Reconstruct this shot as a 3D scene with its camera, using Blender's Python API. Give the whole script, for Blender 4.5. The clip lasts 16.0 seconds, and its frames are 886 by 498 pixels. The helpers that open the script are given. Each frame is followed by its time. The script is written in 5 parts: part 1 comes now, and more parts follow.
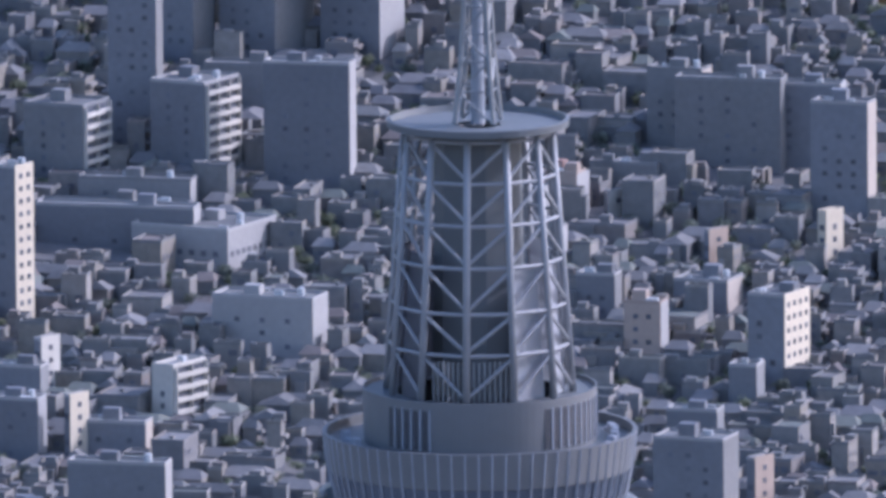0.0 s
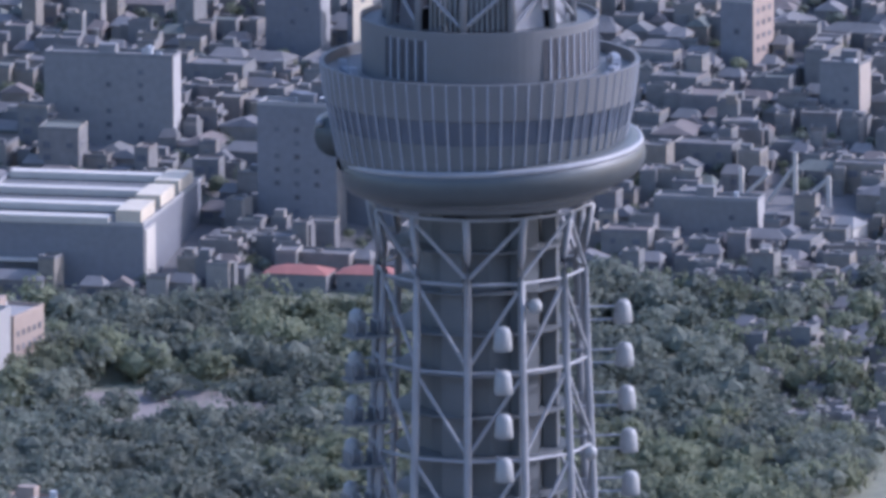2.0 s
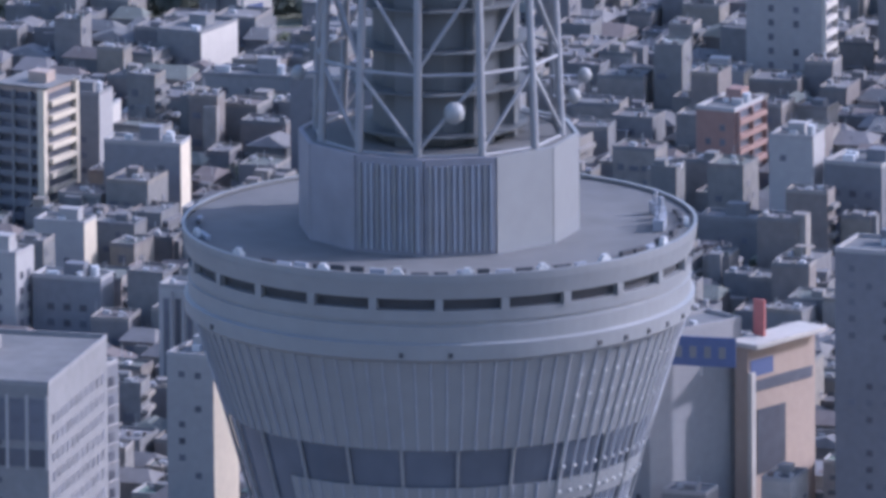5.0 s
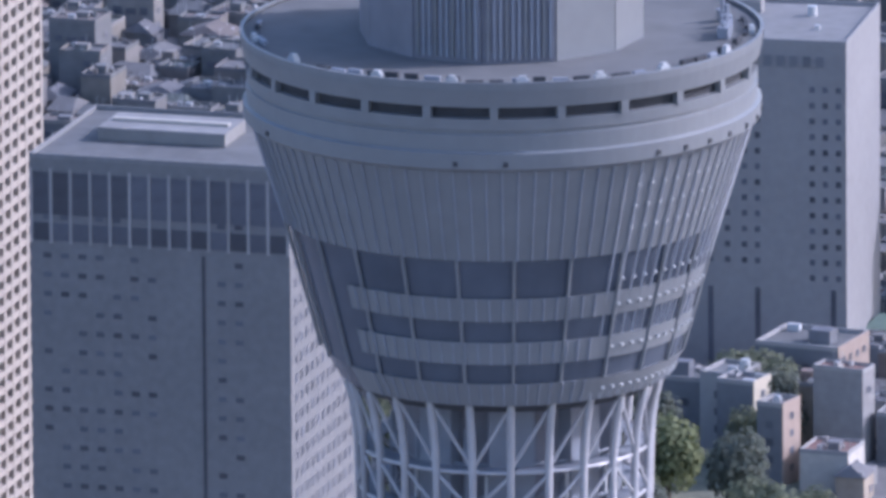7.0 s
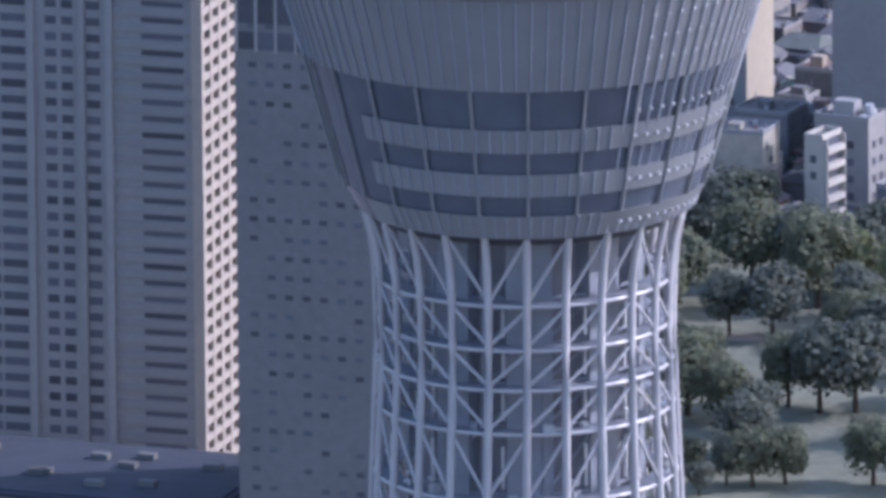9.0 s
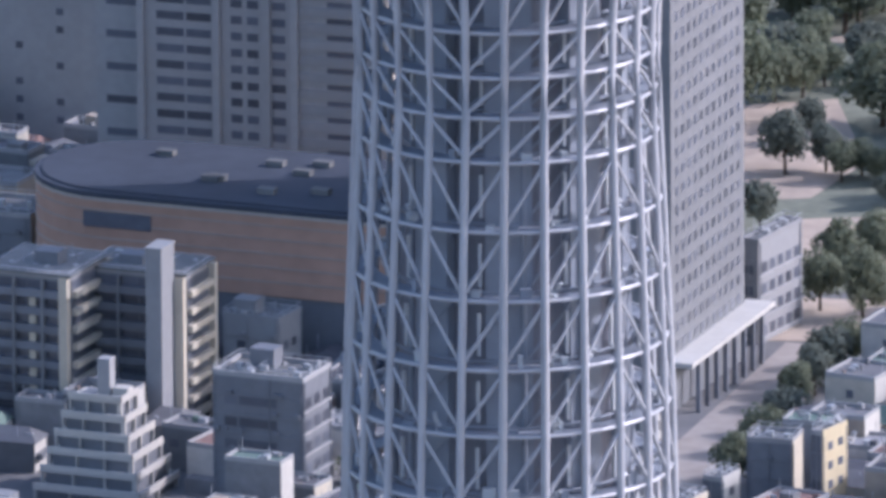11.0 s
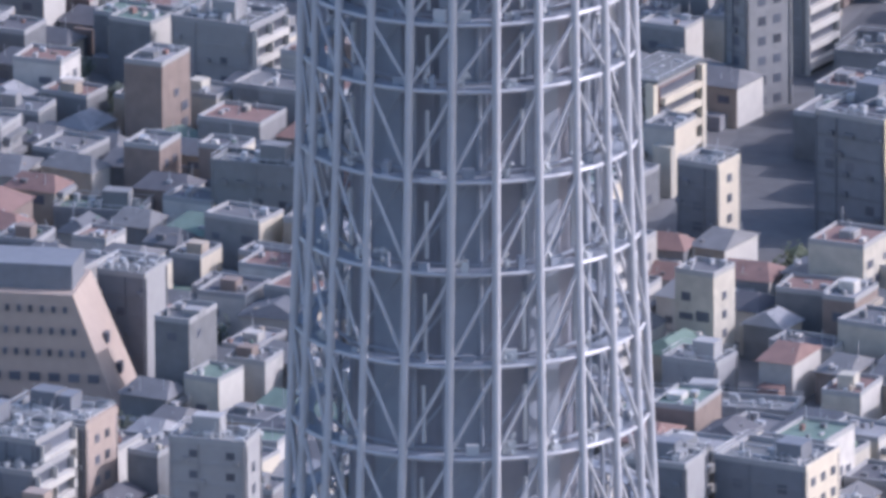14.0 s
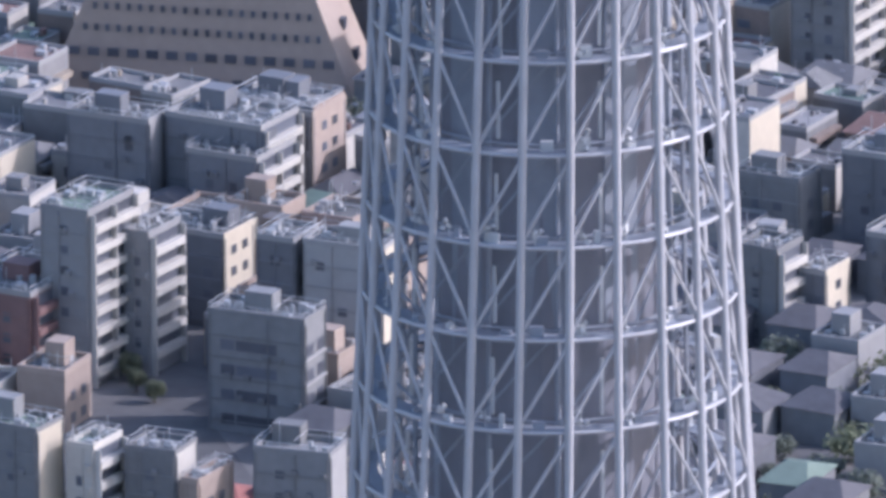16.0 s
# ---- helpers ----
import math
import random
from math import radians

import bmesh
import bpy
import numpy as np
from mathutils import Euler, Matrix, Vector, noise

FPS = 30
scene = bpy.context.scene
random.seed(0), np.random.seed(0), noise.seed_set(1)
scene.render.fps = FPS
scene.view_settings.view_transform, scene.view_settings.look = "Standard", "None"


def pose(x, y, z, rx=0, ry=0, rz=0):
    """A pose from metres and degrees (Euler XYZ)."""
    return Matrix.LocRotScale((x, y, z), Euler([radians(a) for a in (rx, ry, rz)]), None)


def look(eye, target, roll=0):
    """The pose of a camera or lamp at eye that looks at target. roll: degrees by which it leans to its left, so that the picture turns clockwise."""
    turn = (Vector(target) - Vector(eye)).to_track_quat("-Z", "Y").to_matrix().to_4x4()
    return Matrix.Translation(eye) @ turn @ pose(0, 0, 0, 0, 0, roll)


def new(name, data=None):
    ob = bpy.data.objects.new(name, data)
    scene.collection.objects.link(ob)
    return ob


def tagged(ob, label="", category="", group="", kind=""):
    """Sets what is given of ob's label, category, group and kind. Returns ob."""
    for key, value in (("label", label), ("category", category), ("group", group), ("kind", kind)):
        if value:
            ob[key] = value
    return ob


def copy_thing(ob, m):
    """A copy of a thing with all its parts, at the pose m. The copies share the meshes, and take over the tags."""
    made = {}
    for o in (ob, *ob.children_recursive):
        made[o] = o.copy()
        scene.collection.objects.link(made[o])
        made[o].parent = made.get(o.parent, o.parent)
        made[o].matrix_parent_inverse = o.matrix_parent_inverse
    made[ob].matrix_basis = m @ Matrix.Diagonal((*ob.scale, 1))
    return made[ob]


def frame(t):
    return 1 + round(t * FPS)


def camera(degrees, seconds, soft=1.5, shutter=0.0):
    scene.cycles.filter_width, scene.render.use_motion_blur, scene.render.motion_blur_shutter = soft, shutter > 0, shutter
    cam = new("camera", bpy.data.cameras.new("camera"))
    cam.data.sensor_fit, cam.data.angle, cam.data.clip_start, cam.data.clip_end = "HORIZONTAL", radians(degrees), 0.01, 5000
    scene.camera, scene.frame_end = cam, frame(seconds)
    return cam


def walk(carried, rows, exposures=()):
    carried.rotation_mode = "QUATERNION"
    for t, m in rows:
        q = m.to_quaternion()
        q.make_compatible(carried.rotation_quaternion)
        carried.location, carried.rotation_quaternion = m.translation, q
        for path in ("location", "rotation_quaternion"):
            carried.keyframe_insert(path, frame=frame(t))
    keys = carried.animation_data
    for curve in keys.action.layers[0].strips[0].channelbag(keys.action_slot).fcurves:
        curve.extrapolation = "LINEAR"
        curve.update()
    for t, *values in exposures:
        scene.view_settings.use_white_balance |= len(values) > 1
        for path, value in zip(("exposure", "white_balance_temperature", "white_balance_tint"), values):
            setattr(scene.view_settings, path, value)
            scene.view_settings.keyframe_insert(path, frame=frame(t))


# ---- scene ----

# ---- camera: a helicopter's long lens, tilting down the tower ----
cam = camera(2.6534, 16.0, soft=3.9)
ROWS = (
    (0.0, -350.76, -2121.17, 824.75, -9.2812, 80.8528, -0.418),
    (0.5, -334.36, -2115.08, 825.00, -8.8510, 80.5510, -0.411),
    (1.0, -318.05, -2108.82, 825.20, -8.4528, 80.2130, -0.356),
    (1.5, -301.82, -2102.40, 825.34, -8.0556, 79.9122, -0.462),
    (2.0, -285.69, -2095.85, 825.42, -7.6474, 79.5701, -0.369),
    (2.5, -269.63, -2089.18, 825.46, -7.2287, 79.2718, -0.407),
    (3.0, -253.66, -2082.40, 825.45, -6.8126, 78.9267, -0.405),
    (3.5, -237.77, -2075.55, 825.40, -6.4245, 78.6043, -0.384),
    (4.0, -221.96, -2068.62, 825.31, -6.0477, 78.2339, -0.381),
    (4.5, -206.23, -2061.64, 825.17, -5.6836, 77.9363, -0.388),
    (5.0, -190.56, -2054.63, 825.00, -5.3093, 77.5910, -0.383),
    (5.2, -184.32, -2051.82, 824.92, -5.1330, 77.4860, -0.378),
    (7.3, -119.42, -2022.41, 823.80, -3.1876, 76.7711, -0.396),
    (7.5, -113.29, -2019.65, 823.67, -3.0232, 76.7217, -0.366),
    (8.0, -98.03, -2012.79, 823.33, -2.6061, 76.5665, -0.370),
    (8.2, -91.95, -2010.07, 823.18, -2.4175, 76.4942, -0.420),
    (10.3, -28.57, -1982.59, 821.54, -0.5918, 75.6069, -0.377),
    (10.5, -22.58, -1980.10, 821.37, -0.4271, 75.5060, -0.385),
    (11.0, -7.65, -1974.01, 820.95, -0.0196, 75.2306, -0.383),
    (11.5, 7.24, -1968.10, 820.52, 0.3818, 74.9833, -0.378),
    (12.0, 22.08, -1962.40, 820.09, 0.7767, 74.6990, -0.375),
    (12.5, 36.87, -1956.92, 819.66, 1.1704, 74.4412, -0.375),
    (13.0, 51.63, -1951.68, 819.23, 1.5821, 74.1669, -0.372),
    (13.5, 66.35, -1946.69, 818.81, 2.0063, 73.9240, -0.414),
    (14.0, 81.03, -1941.97, 818.40, 2.4717, 73.6333, -0.395),
    (14.5, 95.67, -1937.55, 817.99, 2.9473, 73.3858, -0.375),
    (15.0, 110.29, -1933.43, 817.60, 3.4871, 73.1557, -0.396),
    (15.5, 124.87, -1929.63, 817.22, 4.0436, 72.9726, -0.407),
    (16.0, 139.42, -1926.18, 816.86, 4.4770, 72.6628, -0.359),
)
walk(cam, [(t, pose(x, y, z, tilt, 0, pan) @ pose(0, 0, 0, 0, 0, roll)) for t, x, y, z, pan, tilt, roll in ROWS],
     exposures=((0.0, 0.48, 5060, 28.5), (3.0, 0.46, 5060, 28.5), (5.0, 0.42, 5060, 28.5), (8.0, 0.4, 5060, 28.5), (10.5, 0.44, 5230, 25.5), (13.0, 0.44, 5260, 25.5), (14.5, 0.39, 5275, 25.5), (16.0, 0.44, 5290, 25.5)))

# ---- sky and sun ----
SUN_AZ, SUN_EL = 83.0, 33.0      # degrees clockwise from north (+y), above the horizon
world = bpy.data.worlds.new("sky")
scene.world = world
world.use_nodes = True
wn = world.node_tree
sky = wn.nodes.new("ShaderNodeTexSky")
sky.sky_type, sky.sun_disc = "NISHITA", False
sky.sun_elevation, sky.sun_rotation = radians(SUN_EL), radians(SUN_AZ)
sky.air_density, sky.dust_density = 1.6, 2.5
wn.links.new(sky.outputs[0], wn.nodes["Background"].inputs[0])
wn.nodes["Background"].inputs[1].default_value = 0.15
sun_data = bpy.data.lights.new("sun", "SUN")
sun_data.energy, sun_data.angle, sun_data.color = 2.7, radians(0.8), (1.0, 0.90, 0.78)
sun = new("sun", sun_data)
_d = Vector((math.sin(radians(SUN_AZ)) * math.cos(radians(SUN_EL)), math.cos(radians(SUN_AZ)) * math.cos(radians(SUN_EL)), math.sin(radians(SUN_EL))))
sun.matrix_world = look(_d * 900, (0, 0, 0))

# ---- materials ----
def material(name, colour, rough=0.7, metal=0.0, vary=0.12, grain=1.5, spots=0.15, bump=0.0, palette=None, per_object=0.0):
    """A painted or mineral surface: fine grain, broad stains, a small shift from object to object."""
    m = bpy.data.materials.new(name)
    m.use_nodes = True
    nt = m.node_tree
    b = nt.nodes["Principled BSDF"]
    b.inputs["Roughness"].default_value, b.inputs["Metallic"].default_value = rough, metal
    geo = nt.nodes.new("ShaderNodeTexCoord")
    n1, n2 = nt.nodes.new("ShaderNodeTexNoise"), nt.nodes.new("ShaderNodeTexNoise")
    n1.inputs["Scale"].default_value, n1.inputs["Detail"].default_value = grain, 4
    n2.inputs["Scale"].default_value, n2.inputs["Detail"].default_value = spots, 3
    for n in (n1, n2):
        nt.links.new(geo.outputs["Object"], n.inputs["Vector"])
    add = nt.nodes.new("ShaderNodeMath")
    add.operation = "ADD"
    nt.links.new(n1.outputs[0], add.inputs[0])
    nt.links.new(n2.outputs[0], add.inputs[1])
    span = nt.nodes.new("ShaderNodeMapRange")
    span.inputs[1].default_value, span.inputs[2].default_value = 0.6, 1.4
    span.inputs[3].default_value, span.inputs[4].default_value = 1 - vary, 1 + vary
    nt.links.new(add.outputs[0], span.inputs[0])
    value = span.outputs[0]
    info = nt.nodes.new("ShaderNodeObjectInfo")
    if per_object:
        r = nt.nodes.new("ShaderNodeMapRange")
        r.inputs[3].default_value, r.inputs[4].default_value = 1 - per_object, 1 + per_object
        nt.links.new(info.outputs["Random"], r.inputs[0])
        mul = nt.nodes.new("ShaderNodeMath")
        mul.operation = "MULTIPLY"
        nt.links.new(value, mul.inputs[0])
        nt.links.new(r.outputs[0], mul.inputs[1])
        value = mul.outputs[0]
    mix = nt.nodes.new("ShaderNodeVectorMath")
    mix.operation = "SCALE"
    nt.links.new(value, mix.inputs["Scale"])
    if palette:
        ramp = nt.nodes.new("ShaderNodeValToRGB")
        ramp.color_ramp.interpolation = "CONSTANT"
        e = ramp.color_ramp.elements
        while len(e) < len(palette):
            e.new(0.5)
        for i, c in enumerate(palette):
            e[i].position, e[i].color = i / len(palette), (*c, 1)
        nt.links.new(info.outputs["Random"], ramp.inputs[0])
        nt.links.new(ramp.outputs[0], mix.inputs[0])
    else:
        mix.inputs[0].default_value = colour
    nt.links.new(mix.outputs[0], b.inputs["Base Color"])
    if bump:
        bp = nt.nodes.new("ShaderNodeBump")
        bp.inputs["Strength"].default_value, bp.inputs["Distance"].default_value = bump, 0.1
        nt.links.new(n1.outputs[0], bp.inputs["Height"])
        nt.links.new(bp.outputs[0], b.inputs["Normal"])
    return m


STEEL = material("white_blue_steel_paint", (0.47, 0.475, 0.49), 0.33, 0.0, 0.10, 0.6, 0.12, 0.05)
# Darker copy of STEEL: the haze dimming the upper tower is in its colour.
STEEL_UP = material("haze_dimmed_steel_paint", (0.28, 0.295, 0.315), 0.45, 0.0, 0.12, 0.6, 0.12, 0.05)
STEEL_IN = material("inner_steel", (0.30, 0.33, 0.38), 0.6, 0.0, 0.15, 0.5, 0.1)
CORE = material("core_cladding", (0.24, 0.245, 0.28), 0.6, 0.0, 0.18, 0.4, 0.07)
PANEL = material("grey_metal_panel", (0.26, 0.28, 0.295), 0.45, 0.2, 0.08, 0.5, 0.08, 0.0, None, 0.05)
# Lighter copy of PANEL for parts with sunlight put into their colour.
PANEL_SUNLIT = material("sunlit_metal_panel", (0.56, 0.58, 0.62), 0.45, 0.1, 0.06, 0.4, 0.08, 0.0, None, 0.05)
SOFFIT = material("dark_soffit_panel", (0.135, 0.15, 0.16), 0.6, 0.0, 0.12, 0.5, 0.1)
GALLERY = material("dark_grey_gallery_panel", (0.15, 0.16, 0.17), 0.6, 0.0, 0.08, 0.5, 0.08)
ALUMINIUM = material("satin_aluminium", (0.085, 0.10, 0.105), 0.42, 0.2, 0.12, 0.6, 0.1)
GLASS = material("dark_glazing", (0.10, 0.12, 0.155), 0.14, 0.0, 0.2, 0.3, 0.1)
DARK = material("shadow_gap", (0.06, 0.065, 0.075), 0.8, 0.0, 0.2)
ROOF_DECK = material("weathered_roof_deck", (0.145, 0.15, 0.15), 0.85, 0.0, 0.22, 0.25, 0.06, 0.1)
AERIAL = material("grey_aerial_drum", (0.29, 0.305, 0.31), 0.5, 0.0, 0.1)
RADOME = material("white_radome", (0.54, 0.56, 0.57), 0.45, 0.0, 0.06)

# ---- mesh helpers ----
def box(bm, x, y, z, sx, sy, sz, turn=0.0):
    """A box on its base centre (x, y, z), turned about z by degrees."""
    m = pose(x, y, z + sz / 2, 0, 0, turn) @ Matrix.Diagonal((sx, sy, sz, 1))
    return bmesh.ops.create_cube(bm, size=1, matrix=m)


def tube(bm, a, b, r, n=8, r2=None):
    a, b = Vector(a), Vector(b)
    m = Matrix.Translation((a + b) / 2) @ (b - a).to_track_quat("Z", "Y").to_matrix().to_4x4()
    bmesh.ops.create_cone(bm, cap_ends=True, segments=n, radius1=r, radius2=r if r2 is None else r2, depth=(b - a).length, matrix=m)


def polar(r, az, z):
    """A point at radius r and azimuth az (degrees, 0 towards -y, positive towards +x)."""
    a = radians(az)
    return Vector((r * math.sin(a), -r * math.cos(a), z))


def lathe(bm, profile, a0=0.0, a1=360.0, n=96):
    """Turns the (radius, height) profile about the z axis from a0 to a1; a full turn is closed."""
    full = abs(a1 - a0) > 359.9
    cols = []
    for i in range(n if full else n + 1):
        cols.append([bm.verts.new(polar(r, a0 + (a1 - a0) * i / n, z)) for r, z in profile])
    for i in range(n):
        p, q = cols[i], cols[(i + 1) % len(cols)]
        for j in range(len(profile) - 1):
            bm.faces.new((p[j], q[j], q[j + 1], p[j + 1]))


def sweep(bm, points, r, n=8, ring=None):
    """A tube of radius r along a polyline."""
    rows = []
    for i, p in enumerate(points):
        d = (points[min(i + 1, len(points) - 1)] - points[max(i - 1, 0)]).normalized()
        s = d.cross(Vector((0, 0, 1))).normalized()
        u = s.cross(d)
        rows.append([bm.verts.new(p + (s * math.cos(2 * math.pi * k / n) + u * math.sin(2 * math.pi * k / n)) * r) for k in range(n)])
    for a, b in zip(rows, rows[1:]):
        for k in range(n):
            bm.faces.new((a[k], a[(k + 1) % n], b[(k + 1) % n], b[k]))
    bm.faces.new(rows[0][::-1])
    bm.faces.new(rows[-1])


def mesh_of(name, bm, mat, smooth=False):
    bmesh.ops.recalc_face_normals(bm, faces=bm.faces)
    me = bpy.data.meshes.new(name)
    bm.to_mesh(me)
    bm.free()
    for m in (mat if isinstance(mat, (list, tuple)) else (mat,)):
        me.materials.append(m)
    if smooth:
        me.shade_smooth()
    return me


def part(name, bm, mat, parent, label="", smooth=False):
    """Links a bmesh as one mesh object under a thing or a part."""
    ob = new(name, mesh_of(name, bm, mat, smooth))
    ob.parent = parent
    return tagged(ob, label)


def thing(name, label, category, group="", at=(0, 0, 0), turn=0.0):
    ob = tagged(new(name), label, category, group)
    ob.matrix_basis = pose(*at, 0, 0, turn)
    return ob


# ---- the tower ----
tower = thing("broadcast_tower", "very tall white steel lattice broadcasting tower with two observation decks", "tower")

# lower shaft: 24 tubes, flaring towards the ground
RINGS = [328.1, 323.2, 318.8, 314, 306.5, 299, 291.5, 284.3, 277, 269.8, 260, 250, 240, 230, 220, 210, 200, 190, 180]


def shaft_r(z):
    return float(np.interp(z, (0, 100, 188, 207, 235, 250, 260, 288, 305, 314, 320, 326, 330, 332.6), (37, 27, 21.15, 20.2, 19.0, 18.35, 18.0, 17.3, 16.55, 16.15, 15.95, 15.9, 16.15, 16.5)) if z < 332.7 else 16.5 + 0.25 * (z - 332.6))


def shaft_az(k, z):
    return -1.2 + 15 * k - 3.6 * max(0, (322 - z)) / 100


def leans_right(az):
    """Braces rise to the right over sixty degrees, then to the left over the next sixty."""
    return ((az + 16) % 120) < 59


lower = bmesh.new()
lathe(lower, [(13.0, 0), (13.0, 200), (12.2, 260), (11.0, 333), (11.0, 335.7)], n=24)
lower_shaft = part("lower_shaft", lower, CORE, tower, "dark inner core behind the lattice")
for k in range(24):
    bm = bmesh.new()
    zs = [334.6, 332.6, 330.4] + RINGS + [140, 100, 50, 0]
    pts = [polar(17.5, shaft_az(k, 336), 336.6)] + [polar(shaft_r(z), shaft_az(k, z), z) for z in zs]
    sweep(bm, pts, 0.46, 10)
    part("column", bm, STEEL, lower_shaft, smooth=True)
rest = bmesh.new()
for i, z in enumerate(RINGS):
    bm = bmesh.new()
    sweep(bm, [polar(shaft_r(z) - 0.15, shaft_az(0, z) + 7.5 * j, z) for j in range(49)], 0.23, 6)
    part("ring_beam", bm, STEEL, lower_shaft)
    bm = bmesh.new()
    lathe(bm, [(shaft_r(z) - 0.6, z - 0.15), (shaft_r(z) - 0.6, z + 0.05), (shaft_r(z) - 2.6, z + 0.05), (shaft_r(z) - 2.6, z - 0.15), (shaft_r(z) - 0.6, z - 0.15)], n=48)
    part("catwalk", bm, STEEL_IN, lower_shaft)
    if i + 1 < len(RINGS):
        z2 = RINGS[i + 1]
        for k in range(24):
            az = shaft_az(k, z) + 7.5
            lo, hi = (k, k + 1) if leans_right(az) else (k + 1, k)
            a, b = polar(shaft_r(z2), shaft_az(lo, z2), z2 + 0.5), polar(shaft_r(z), shaft_az(hi, z), z - 0.3)
            if -105 < ((az + 180) % 360) - 180 < 105 and z2 > 185:
                bm = bmesh.new()
                tube(bm, a, b, 0.21, 6)
                part("brace", bm, STEEL, lower_shaft)
            else:
                tube(rest, a, b, 0.21, 6)
for z2, z in ((140, 180), (100, 140), (50, 100), (0, 50)):
    for k in range(24):
        tube(rest, polar(shaft_r(z2), shaft_az(k, z2), z2), polar(shaft_r(z), shaft_az(k + 1, z), z), 0.3, 6)
for k in range(24):
    az = shaft_az(k, 329) + 7.5
    lo, hi = (k, k + 1) if leans_right(az) else (k + 1, k)
    bm = bmesh.new()
    tube(bm, polar(15.95, shaft_az(lo, 328), 328.5), polar(17.1, shaft_az(hi, 336), 335.8), 0.21, 6)
    part("brace", bm, STEEL, lower_shaft)
tagged(part("rear_bracing", rest, STEEL, lower_shaft), kind="stuff")

# upper shaft between the decks: 12 tubes
UP = [441.5, 434, 424, 414, 404, 393.3, 384.3, 374]


def up_r(z):
    return float(np.interp(z, (374, 384, 393, 404, 432, 437, 441.5), (14.1, 13.75, 13.4, 12.85, 11.7, 11.75, 12.6)))


bm = bmesh.new()
lathe(bm, [(7.4, 374), (7.0, 441)], n=12)
upper_shaft = part("upper_shaft", bm, SOFFIT, tower, "dark inner core with cable trays")
for k in range(12):
    az = -15.1 + 30 * k
    bm = bmesh.new()
    sweep(bm, [polar(up_r(z), az, z) for z in (441.5, 437, 434, 424, 414, 404, 393, 384, 374)], 0.45, 10)
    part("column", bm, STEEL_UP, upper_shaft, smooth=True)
for z, z2 in zip(UP, UP[1:]):
    bm = bmesh.new()
    sweep(bm, [polar(up_r(z), -15.1 + 30 * k, z) for k in range(13)], 0.2, 6)
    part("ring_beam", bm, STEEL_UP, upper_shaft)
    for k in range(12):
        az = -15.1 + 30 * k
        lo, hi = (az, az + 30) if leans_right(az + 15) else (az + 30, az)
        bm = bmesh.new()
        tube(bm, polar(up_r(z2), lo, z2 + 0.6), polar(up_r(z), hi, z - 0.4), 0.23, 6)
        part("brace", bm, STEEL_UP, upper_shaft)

# main deck
bm = bmesh.new()
lathe(bm, [(27.0, 372.8), (28.4, 373.0), (28.5, 374.3), (28.1, 374.3), (28.1, 374.0)], n=120)
lathe(bm, [(28.5, 373.4), (28.1, 371.5), (27.2, 371.4)], n=120)
lathe(bm, [(27.2, 370.2), (27.9, 370.2), (27.8, 368.9), (27.6, 368.8), (27.6, 368.5), (27.85, 368.4), (27.8, 366.6), (28.25, 366.4), (28.15, 364.7), (27.6, 364.3), (27.2, 364.3)], n=120)
main_deck = part("main_deck", bm, PANEL, tower, "funnel-shaped grey observation deck")
# Dark sheet behind the rim slot; the shade of the slot is its colour.
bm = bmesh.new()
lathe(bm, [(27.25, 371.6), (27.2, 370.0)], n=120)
part("shadow_slot", bm, DARK, main_deck, "slot under the roof rim with its shade in the colour")
bm = bmesh.new()
lathe(bm, [(28.1, 373.9), (22, 373.6), (14, 373.5)], n=96)
part("roof", bm, ROOF_DECK, main_deck, "weathered grey roof terrace")
for k in range(24):
    bm = bmesh.new()
    p = polar(27.7, -5.5 + 15 * k, 370.1)
    box(bm, p.x, p.y, p.z, 0.9, 0.8, 1.4, -5.5 + 15 * k)
    part("divider", bm, PANEL, main_deck)


def deck_r(z):
    return float(np.interp(z, (333, 336, 339, 353.6, 364.3), (17.3, 18.3, 19.9, 23.9, 27.3)))


bm = bmesh.new()
lathe(bm, [(deck_r(z) - 0.25, z) for z in (364.4, 353.6, 346, 339, 336.2)] + [(17.0, 335.9), (11.0, 335.7)], n=120)
part("glazing", bm, GLASS, main_deck, "tinted glazing")
# Near-black ring: the shade below the deck is put into the soffit's colour.
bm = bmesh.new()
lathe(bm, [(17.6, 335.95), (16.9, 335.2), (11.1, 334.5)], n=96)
part("soffit", bm, DARK, main_deck, "soffit with the shade under the deck in its colour")
for top, low, a0, a1 in ((364.3, 353.6, -180, 180), (349.1, 346.4, -52, 140), (343.9, 341.3, -52, 140), (339.0, 336.2, -60, 150)):
    bm = bmesh.new()
    lathe(bm, [(deck_r(top) - 0.2, top), (deck_r(top), top), (deck_r(low), low), (deck_r(low) - 0.2, low)], a0, a1, 120 if a1 - a0 == 360 else 64)
    part("panel_band", bm, PANEL, main_deck)
# Fins past 26 degrees are paler; the sun on them is in the colour.
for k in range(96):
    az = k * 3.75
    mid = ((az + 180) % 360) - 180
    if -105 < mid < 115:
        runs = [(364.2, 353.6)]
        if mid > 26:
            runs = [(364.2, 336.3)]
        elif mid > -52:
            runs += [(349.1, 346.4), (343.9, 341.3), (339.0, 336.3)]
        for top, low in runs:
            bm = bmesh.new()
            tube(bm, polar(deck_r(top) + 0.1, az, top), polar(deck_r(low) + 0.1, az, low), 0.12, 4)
            part("fin", bm, PANEL_SUNLIT if mid > 26 else STEEL_IN, main_deck)
